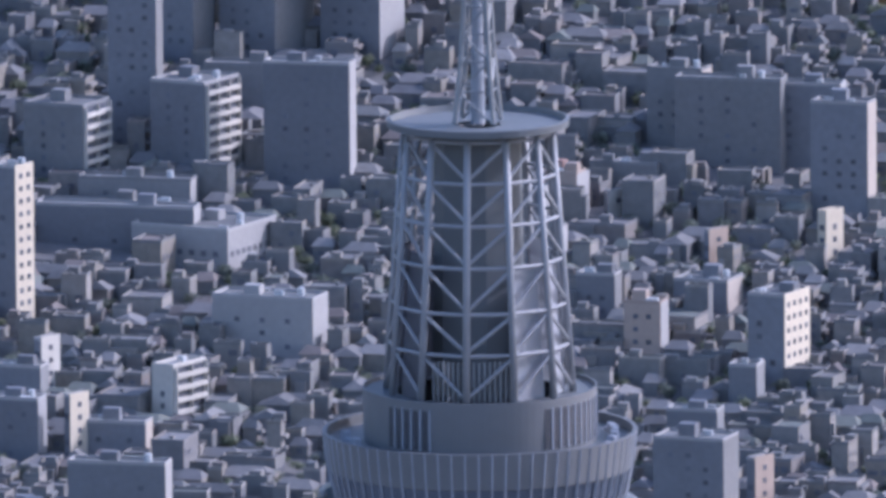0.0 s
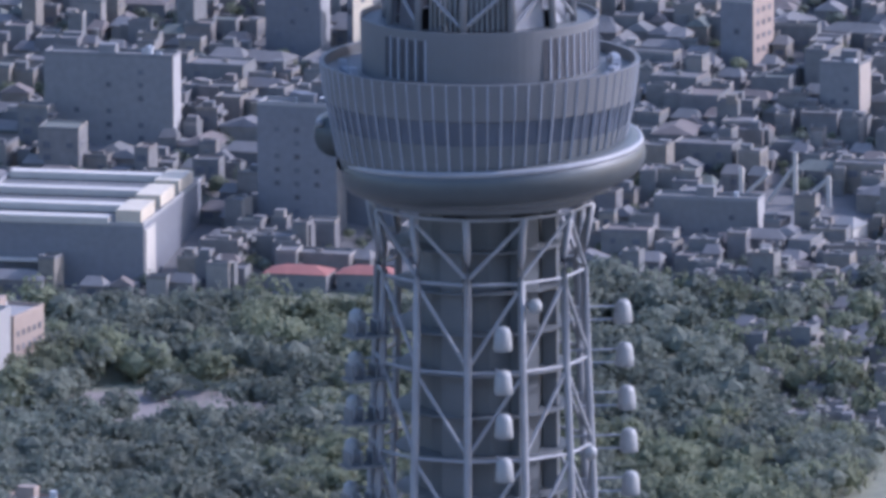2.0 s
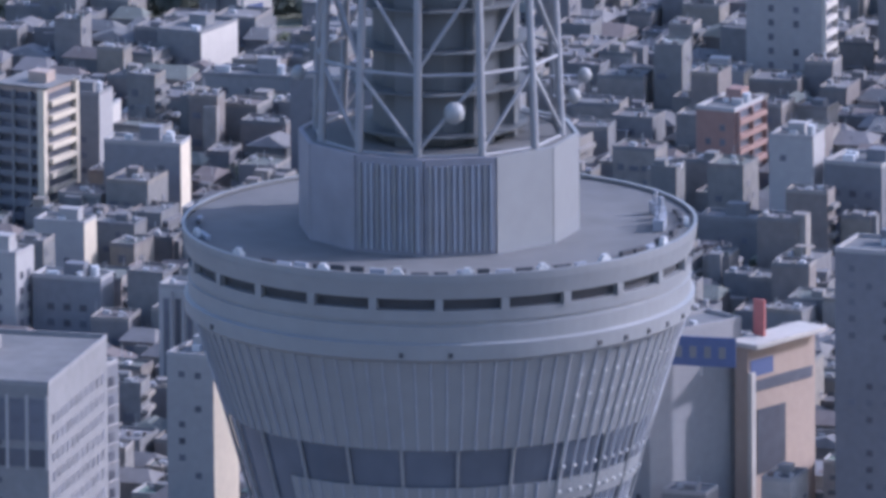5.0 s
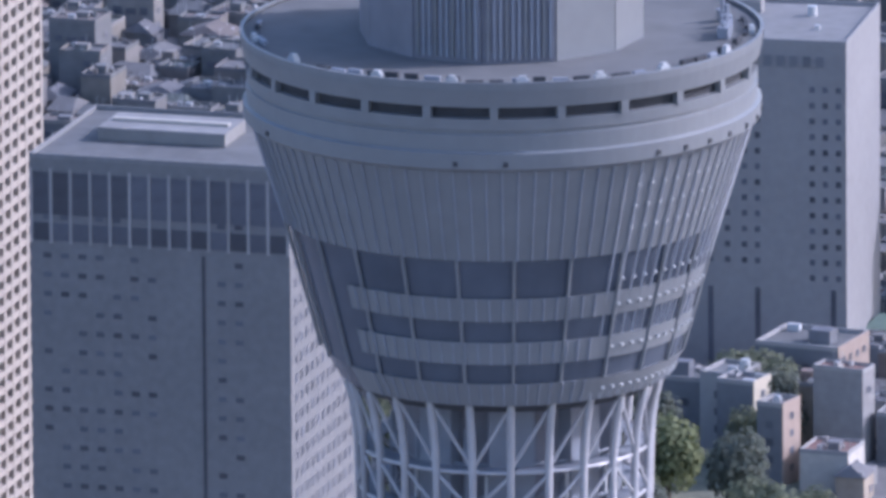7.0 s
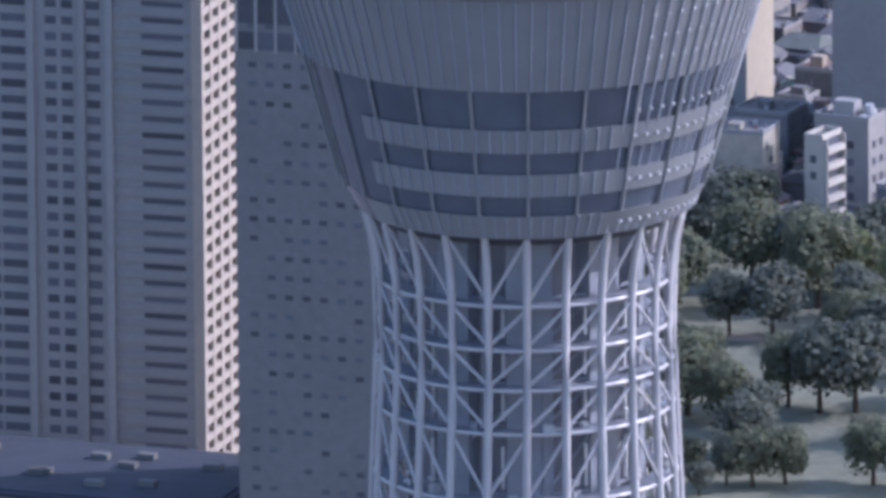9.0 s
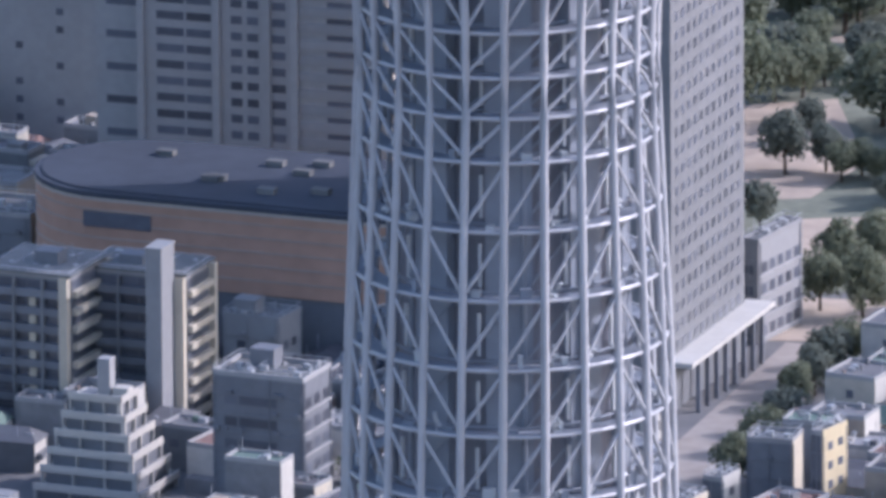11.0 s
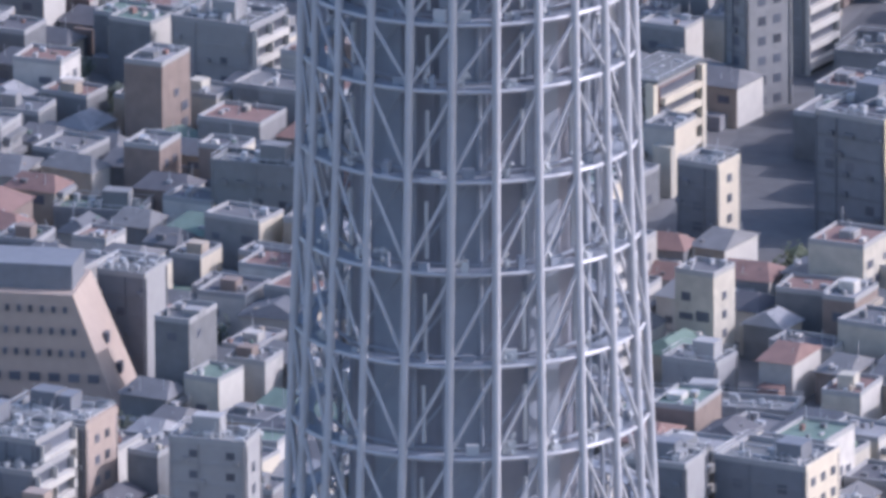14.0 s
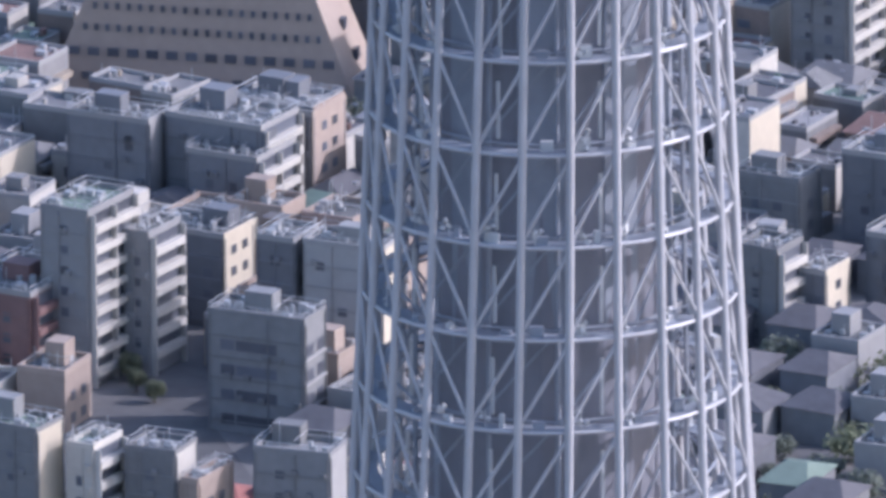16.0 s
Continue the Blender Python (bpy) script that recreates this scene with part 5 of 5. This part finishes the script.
def from_lists(name, verts, faces, mats):
    me = bpy.data.meshes.new(name)
    me.from_pydata([tuple(v) for v in verts], [], faces)
    for m in mats:
        me.materials.append(m)
    me.update()
    return me


_b = bmesh.new()
bmesh.ops.create_icosphere(_b, subdivisions=2, radius=1)
BALL_V, BALL_F = [v.co.copy() for v in _b.verts], [tuple(v.index for v in f.verts) for f in _b.faces]
_b.free()


_b = bmesh.new()
bmesh.ops.create_icosphere(_b, subdivisions=1, radius=1)
ROUGH_V, ROUGH_F = [v.co.copy() for v in _b.verts], [tuple(v.index for v in f.verts) for f in _b.faces]
_b.free()


def lumps(verts, faces, cx, cy, cz, r, h, rnd, count=3, small=0.8, shape=(BALL_V, BALL_F)):
    """The shaded inside of a crown: a few ragged masses run together."""
    for i in range(count):
        s = r * rnd.uniform(0.5, 0.7) * small
        ox, oy, oz = cx + rnd.uniform(-0.4, 0.4) * r, cy + rnd.uniform(-0.4, 0.4) * r, cz + rnd.uniform(0.2, 0.6) * h
        k, q = len(verts), rnd.uniform(0, 50)
        for v in shape[0]:
            g = 1 + 0.5 * noise.noise(v * 1.7 + Vector((q, q, q))) + 0.4 * noise.noise(v * 4.1 + Vector((q, 3, q)))
            verts.append(Vector((ox + v.x * s * g, oy + v.y * s * g, oz + v.z * s * g * 0.8)))
        faces += [(a + k, b + k, c + k) for a, b, c in shape[1]]


TREE_MESHES = []
for k in range(6):
    bm = bmesh.new()
    tube(bm, (0, 0, -0.5), (0.1, 0, 3.2), 0.32, 7, 0.2)
    for a in range(4):
        e = polar(1.9, a * 90 + 20 * k, 5.2 + 0.4 * a)
        tube(bm, (0.1, 0, 2.8), e, 0.14, 5, 0.06)
    trunk_me = mesh_of("trunk", bm, BARK)
    vs, fs = [], []
    lumps(vs, fs, 0, 0, 2.6, 3.4, 5.0, woods, 3, 0.72)
    for _ in range(3):
        crown_into(vs, fs, woods.uniform(-0.7, 0.7), woods.uniform(-0.7, 0.7), 2.8, 3.6, 5.4, 700, 0.34, woods)
    TREE_MESHES.append((trunk_me, from_lists("crown", vs, fs, [LEAF_BRIGHT if k == 5 else LEAF_LIGHT if k in (0, 1, 3) else LEAF])))
# far crowns, to be set down many times over
FAR_CROWNS = []
for k in range(7):
    vs, fs = [], []
    lumps(vs, fs, 0, 0, 0, 1.0, 1.1, woods, 2, 0.85, (ROUGH_V, ROUGH_F))
    crown_into(vs, fs, 0, 0, 0, 1.0, 1.1, 230, 0.115, woods)
    FAR_CROWNS.append((np.array([tuple(v) for v in vs]), fs))


def set_down(spots, name, label, category):
    """One mesh of many crowns: spots are (x, y, z, radius, leaf kind)."""
    vs, fs, ms, k = [], [], [], 0
    for x, y, z, r, m in spots:
        v, f = FAR_CROWNS[woods.randrange(len(FAR_CROWNS))]
        a = woods.uniform(0, 6.3)
        c, s = math.cos(a) * r, math.sin(a) * r
        vs.append(np.stack((v[:, 0] * c - v[:, 1] * s + x, v[:, 0] * s + v[:, 1] * c + y, v[:, 2] * r * woods.uniform(0.85, 1.15) + z), 1))
        fs += [tuple(i + k for i in q) for q in f]
        ms += [m] * len(f)
        k += len(v)
    me = bpy.data.meshes.new(name)
    me.from_pydata(np.concatenate(vs).tolist(), [], fs)
    for m in (LEAF, LEAF_LIGHT):
        me.materials.append(m)
    me.polygons.foreach_set("material_index", ms)
    tagged(new(name, me), label, category, kind="stuff")


def tree(x, y, s, k):
    o = thing("tree", "leafy yellow-green park tree in fresh leaf" if k == 5 else "leafy dull green park tree with an uneven crown", "tree", "park trees", (x, y, ground_z(x, y)), woods.uniform(0, 360))
    o.scale = (s, s, s * woods.uniform(0.9, 1.2))
    for name, me in zip(("trunk", "crown"), TREE_MESHES[k]):
        c = new(name, me)
        c.parent = o
    return o


for i in range(75):
    x, y = woods.uniform(38, 135), woods.uniform(1165, 1340)
    if x < 66 and y < 1250 and woods.random() < 0.85:
        continue
    if any(math.hypot(x - fx, y - fy) < fr * 0.8 + 2 for fx, fy, fr in FOOT):
        continue
    tree(x, y, woods.uniform(1.1, 2.0), i % 5)
for x, y in ((51, 1238), (56, 1241), (60, 1249), (54, 1252), (61.5, 1183), (65, 1187), (59, 1190), (68, 1181), (66, 1128), (58, 1262), (67, 1257), (72, 1246), (60, 1120), (66, 1124), (72, 1118), (56, 1098), (63, 1092), (75, 1096), (80, 1122), (52, 1188), (57, 1210), (69, 1165), (74, 1172), (51, 1036), (54, 1044), (49, 1020), (45, 1008), (57, 1052), (40, 990), (60, 1062), (47, 1150)):
    tree(x, y, woods.uniform(0.75, 1.2), int(x) % 5)
for x, y, size in ((-104, 618, 0.45), (-102.5, 613, 0.4), (-101, 624, 0.35), (-99.5, 608, 0.4)):
    tree(x, y, size, 1)
tree(111, 1288, 1.75, 5)
tree(104, 1300, 1.3, 5)
# the wood far behind: one mass of crowns
XL = ((565, 680, 800, 935, 1040, 1260, 1450, 1620, 1750, 1940, 2228, 2470, 2790), (-119, -131, -142, -122, -111, -92, -56, -26, 28, 84, 143, 217, 330))
XR = ((565, 680, 800, 935, 1040, 1260, 1450, 1620, 1750, 1940, 2228, 2470, 2790), (8, 26, 42, 60, 74, 124, 221, 245, 290, 318, 425, 540, 600))


def corridor(y):
    return float(np.interp(y, *XL)), float(np.interp(y, *XR))


tree_spots = []
RED_ROOFS = [(o.location.x, o.location.y) for o in bpy.data.objects if o.name.startswith("house") and o.location.y > 2100]
for i in range(4200):
    y = woods.uniform(1905, 2205)
    a, b = corridor(y)
    x = woods.uniform(a - 8, b + 8)
    if any(abs(x - fx) < 11 and 0 < fy - y < 30 for fx, fy in RED_ROOFS) or any(math.hypot(x - fx, y - fy) < fr * 0.8 + 3 for fx, fy, fr in FOOT) or any(math.hypot(x - p[0], y - p[1]) < 4.8 for p in tree_spots):
        continue
    if y > 2060 and x > 352 and woods.random() < 0.7:
        continue
    if 1925 < y < 2030 and abs(x - np.interp(y, (1925, 1980, 2030), (145, 168, 184))) < 5.5:
        continue
    if 196 < x < 246 and 2092 < y < 2143 and woods.random() < 0.92:
        continue
    r = woods.uniform(4.0, 7.5)
    light = noise.noise(Vector((x * 0.02, y * 0.008, 3.0))) + woods.uniform(-0.25, 0.25) > 0.12
    tree_spots.append((x, y, ground_z(x, y) + woods.uniform(1.0, 4.0), r, 1 if light else 0))
set_down(tree_spots, "woodland", "broad mass of dull green woodland crowns", "woodland")
CLEARING = material("worn_park_clearing", (0.25, 0.225, 0.21), 0.95, 0, 0.25, 0.3, 0.05)
PALE_GRASS = material("pale_dry_grass", (0.21, 0.22, 0.16), 0.95, 0, 0.25, 0.3, 0.05)
patch("park_path_5", ((196, 2110), (196, 2143), (246, 2138), (246, 2106)), CLEARING, "bare lilac-grey clearing in the wood", "ground", 0.3)
patch("park_path_6", ((146, 1960), (148, 1998), (176, 2048), (184, 2040), (184, 2022), (160, 1975)), PALE_GRASS, "pale grassy ride through the wood", "grass", 0.3)
for i in range(5):
    y0, y1 = 1900 + 65 * i, 1965 + 65 * i
    patch(f"lawn_{i + 2}", ((70, y0), (70, y1), (440, y1), (440, y0)), GRASS, "grassy woodland floor", "grass", 0.1)

# ---- small houses between the large buildings ----
PROTO = []
for k in range(12):
    w, d, h = city.uniform(6.5, 10), city.uniform(6.5, 11), city.choice((5.0, 5.6, 6.2, 7.0, 8.4))
    wall, roof = ("ash", "grey", "ash", "tan", "slate", "tan", "white", "grey", "cream", "grey", "slate", "tan")[k], ("grey", "dark", "grey", "grey", "dark", "pale", "dark", "green", "grey", "red", "dark", "grey")[k]
    before = len(FOOT)
    if k % 3 == 1 or h < 5.3:
        PROTO.append((house(0, -5000 - 40 * k, w, d, h, 0, wall, roof), w, d))
    elif k % 3 == 2:
        PROTO.append(((flanked if k in (5, 8) else grid)(0, -5000 - 40 * k, w, d, h, 0, wall, roof), w, d))
    else:
        PROTO.append((balcony(0, -5000 - 40 * k, w, d, h, 0, wall, roof), w, d))
    del FOOT[before:]
near, far = [], []
garden = []
y0, iy = 548.0, 0
while y0 < 2790:
    step = 9.9 if y0 < 1900 else 7.0
    a, b = corridor(y0)
    for ix in range(int((b - a + 30) / (step * 1.06))):
        x, y = a - 15 + step * 1.06 * ix + (iy % 2) * step * 0.5 + city.uniform(-0.15, 0.15) * step, y0 + city.uniform(-0.15, 0.15) * step
        if any(math.hypot(x - fx, y - fy) < fr * 0.86 + 0.36 * step for fx, fy, fr in FOOT):
            continue
        if 1900 < y < 2222 and not (y > 2060 and x > 352):
            continue
        if 34 < x < 140 and 1075 < y < 1345:
            continue
        if 850 < y < 1078 and -7 - (y > 935) * 3 < x - np.interp(y, (850, 935, 1000, 1046, 1075), (-3, 16, 30, 45, 54)) < np.interp(y, (850, 935, 960, 1000, 1075), (6, 6, 10, 19, 20)):
            continue
        u = city.random()
        if u < (0.09 if y < 2225 else 0.3) or (y < 660 and x > -40 and u < 0.4):
            if u < 0.06 or y < 660 or y > 2225:
                garden.append((x, y, ground_z(x, y) + 1.0, city.uniform(2.0, 4.2) * step / 9.9, city.randrange(2)))
            continue
        if u > (0.8 if y < 1000 else 0.93):
            garden.append((x + 0.5 * step, y - 0.3 * step, ground_z(x, y) + 0.8, city.uniform(1.2, 2.4) * step / 9.9, city.randrange(2)))
        (near if y < 900 and len(near) < 125 else far).append((x, y))
    y0 += step
    iy += 1
set_down(garden, "garden_trees", "small green trees and hedges between the houses", "trees")
for i, (x, y) in enumerate(near):
    src = PROTO[city.choice((1, 4, 7, 10, 4, 1, 2)) if y < 680 and x > -45 else city.randrange(len(PROTO))][0]
    copy_thing(src, pose(x, y, ground_z(x, y), 0, 0, -22 + city.uniform(-4, 4) + city.choice((0, 0, 90, 180))))
for src, w, d in PROTO:
    for o in (*src.children_recursive, src):
        bpy.data.objects.remove(o)


def island_material(name, palette, rough):
    m = bpy.data.materials.new(name)
    m.use_nodes = True
    nt = m.node_tree
    g = nt.nodes.new("ShaderNodeNewGeometry")
    ramp = nt.nodes.new("ShaderNodeValToRGB")
    ramp.color_ramp.interpolation = "CONSTANT"
    e = ramp.color_ramp.elements
    while len(e) < len(palette):
        e.new(0.5)
    for i, c in enumerate(palette):
        e[i].position, e[i].color = i / len(palette), (*c, 1)
    n = nt.nodes.new("ShaderNodeTexNoise")
    n.inputs["Scale"].default_value, n.inputs["Detail"].default_value = 0.5, 4
    co = nt.nodes.new("ShaderNodeTexCoord")
    nt.links.new(co.outputs["Object"], n.inputs["Vector"])
    r = nt.nodes.new("ShaderNodeMapRange")
    r.inputs[3].default_value, r.inputs[4].default_value = 0.7, 1.3
    nt.links.new(n.outputs[0], r.inputs[0])
    s = nt.nodes.new("ShaderNodeVectorMath")
    s.operation = "SCALE"
    nt.links.new(g.outputs["Random Per Island"], ramp.inputs[0])
    nt.links.new(ramp.outputs[0], s.inputs[0])
    nt.links.new(r.outputs[0], s.inputs["Scale"])
    b = nt.nodes["Principled BSDF"]
    nt.links.new(s.outputs[0], b.inputs["Base Color"])
    b.inputs["Roughness"].default_value = rough
    return m


# Far palettes are narrowed: the low contrast of haze is in these colours.
FAR_WALL = island_material("hazed_far_walls", [(0.19, 0.19, 0.19), (0.17, 0.175, 0.18), (0.19, 0.19, 0.185), (0.22, 0.205, 0.18), (0.165, 0.17, 0.17), (0.19, 0.175, 0.165), (0.26, 0.25, 0.235), (0.23, 0.22, 0.205), (0.175, 0.18, 0.18), (0.17, 0.17, 0.175)], 0.9)
FAR_ROOF = island_material("hazed_far_roofs", [(0.155, 0.155, 0.16), (0.14, 0.14, 0.14), (0.165, 0.165, 0.165), (0.19, 0.19, 0.19), (0.145, 0.15, 0.15), (0.165, 0.145, 0.135), (0.14, 0.155, 0.14), (0.155, 0.155, 0.155)], 0.9)
NEAR_WALL = island_material("town_house_walls", [(0.27, 0.27, 0.27), (0.18, 0.185, 0.19), (0.23, 0.23, 0.23), (0.36, 0.31, 0.25), (0.17, 0.175, 0.18), (0.23, 0.185, 0.16), (0.52, 0.50, 0.46), (0.46, 0.43, 0.36), (0.2, 0.205, 0.215), (0.40, 0.385, 0.355)], 0.8)
NEAR_ROOF = island_material("town_house_roofs", [(0.15, 0.15, 0.155), (0.11, 0.11, 0.12), (0.18, 0.18, 0.18), (0.27, 0.27, 0.275), (0.13, 0.135, 0.145), (0.22, 0.14, 0.12), (0.15, 0.21, 0.175), (0.17, 0.17, 0.175)], 0.85)
vs, fs, ms = [], [], []


def add_box(x, y, z, sx, sy, sz, turn, mat):
    c, s = math.cos(radians(turn)), math.sin(radians(turn))
    k = len(vs)
    for dz in (0, sz):
        for px, py in ((-sx / 2, -sy / 2), (sx / 2, -sy / 2), (sx / 2, sy / 2), (-sx / 2, sy / 2)):
            vs.append((x + c * px - s * py, y + s * px + c * py, z + dz))
    for f in ((0, 1, 5, 4), (1, 2, 6, 5), (2, 3, 7, 6), (3, 0, 4, 7), (4, 5, 6, 7)):
        fs.append(tuple(k + i for i in f))
        ms.append(mat)


def add_roof(x, y, z, sx, sy, rise, turn, mat):
    c, s = math.cos(radians(turn)), math.sin(radians(turn))
    k = len(vs)
    for px, py, dz in ((-sx / 2, -sy / 2, 0), (sx / 2, -sy / 2, 0), (sx / 2, sy / 2, 0), (-sx / 2, sy / 2, 0), (-sx * 0.3, 0, rise), (sx * 0.3, 0, rise)):
        vs.append((x + c * px - s * py, y + s * px + c * py, z + dz))
    for f in ((0, 1, 5, 4), (1, 2, 5), (2, 3, 4, 5), (3, 0, 4)):
        fs.append(tuple(k + i for i in f))
        ms.append(mat)


for x, y in far:
    turn = -24 + city.uniform(-6, 6) + city.choice((0, 0, 90))
    size = 1.0 if y < 1900 else 0.66
    w, d = city.uniform(5.0, 10.5) * size, city.uniform(5.0, 11) * size
    if y > 2225 and city.random() < 0.3:
        w, d = w * city.uniform(1.2, 2.6), d * city.uniform(1.0, 1.7)
    h = size * city.choice((4.5, 5, 5.5, 6, 6.5, 7, 8.5, 10)) if city.random() < 0.93 else size * city.uniform(10, 17)
    z = ground_z(x, y)
    c, s = math.cos(radians(turn)), math.sin(radians(turn))
    wall, roof, trim = (5, 6, 4) if y < 1450 else (0, 1, 0)
    add_box(x, y, z - 1.5, w, d, h + 1.5, turn, wall)
    if h < 7 * size and city.random() < 0.7:
        add_roof(x, y, z + h, w + 0.8, d + 0.8, 1.9, turn, roof)
    else:
        add_box(x, y, z + h, w - 0.4, d - 0.4, 0.25, turn, roof)
        for px, py, sx, sy in ((0, -d / 2 + 0.1, w, 0.25), (0, d / 2 - 0.1, w, 0.25), (-w / 2 + 0.1, 0, 0.25, d), (w / 2 - 0.1, 0, 0.25, d)):
            add_box(x + c * px - s * py, y + s * px + c * py, z + h, sx, sy, 0.8, turn, trim)
        if city.random() < 0.35:
            add_box(x + city.uniform(-1.5, 1.5), y + city.uniform(-1.5, 1.5), z + h, 2.6, 2.4, city.uniform(1.2, 2.4), turn, wall)
        if city.random() < 0.5:
            add_box(x + city.uniform(-2.5, 2.5), y + city.uniform(-2, 2), z + h, 1.4, 1.0, 1.0, turn, 3 if y < 1900 else 0)
    # Pale sheet on the side facing the sun; the sunlight is its colour.
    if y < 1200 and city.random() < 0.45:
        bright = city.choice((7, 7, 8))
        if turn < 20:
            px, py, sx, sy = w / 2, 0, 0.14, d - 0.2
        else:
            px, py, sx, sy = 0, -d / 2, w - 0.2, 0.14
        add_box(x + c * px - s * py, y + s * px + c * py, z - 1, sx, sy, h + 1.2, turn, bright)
    if y < 1900:
        for i in range(4):
            px, py = city.uniform(-0.4, 0.4) * w, city.uniform(-0.4, 0.4) * d
            add_box(x + c * px - s * py, y + s * px + c * py, z + h, city.uniform(0.4, 1.3), city.uniform(0.4, 1.0), city.uniform(0.5, 1.3), turn, city.choice((3, 4, wall, roof)))
        for i in range(2):
            px, py = city.uniform(-0.45, 0.45) * w, city.uniform(-0.45, 0.45) * d
            add_box(x + c * px - s * py, y + s * px + c * py, z + h, 0.09, 0.09, city.uniform(1.5, 3.2), turn, 3)
        if city.random() < 0.4:
            px, py = 0, -d / 2 - city.uniform(1.0, 1.8)
            add_box(x + c * px - s * py, y + s * px + c * py, z - 1, w * city.uniform(0.5, 1.0), 2.4, city.uniform(3.2, 4.6), turn, city.choice((wall, wall, roof)))
    for j in range(max(1, int(h / 3))):
        for i in range(max(1, int(w / 3))):
            if city.random() < 0.4:
                px, py = (i - (int(w / 3) - 1) / 2) * 2.8, -d / 2
                add_box(x + c * px - s * py, y + s * px + c * py, z + 1 + 2.9 * j, city.uniform(1.2, 2.4), 0.12, city.uniform(1.0, 1.6), turn, 2)
        for i in range(max(1, int(d / 3.4))):
            if city.random() < 0.6:
                px, py = w / 2, (i - (int(d / 3.4) - 1) / 2) * 3.0
                add_box(x + c * px - s * py, y + s * px + c * py, z + 1 + 2.9 * j, 0.12, 1.3, 1.2, turn, 2)
    if city.random() < 0.4:
        px, py = city.uniform(-0.3, 0.3) * w, city.choice((-1, 1)) * d * 0.5
        add_box(x + c * px - s * py, y + s * px + c * py, z - 1.5, w * city.uniform(0.3, 0.6), d * 0.35, h * city.uniform(0.5, 1.2) + 1.5, turn, wall)
    if city.random() < 0.3:
        px, py = w / 2 + 0.6, 0
        for j in range(max(1, int(h / 3))):
            add_box(x + c * px - s * py, y + s * px + c * py, z + 2.2 + 2.9 * j, 1.2, d * 0.8, 0.9, turn, wall)
me = from_lists("far_houses", vs, fs, [FAR_WALL, FAR_ROOF, WINDOW, METAL, WALL["pale"], NEAR_WALL, NEAR_ROOF, WALL["white"], WALL["cream"]])
me.polygons.foreach_set("material_index", ms)
tagged(new("far_houses", me), "dense field of small far-off town houses", "houses", kind="stuff")
# street trees and hedges between the near houses
for i in range(46):
    y = woods.uniform(560, 1000)
    a, b = corridor(y)
    x = woods.uniform(a, b)
    if any(math.hypot(x - fx, y - fy) < fr + 2 for fx, fy, fr in FOOT):
        continue
    tree(x, y, woods.uniform(0.35, 0.7), i % 5)
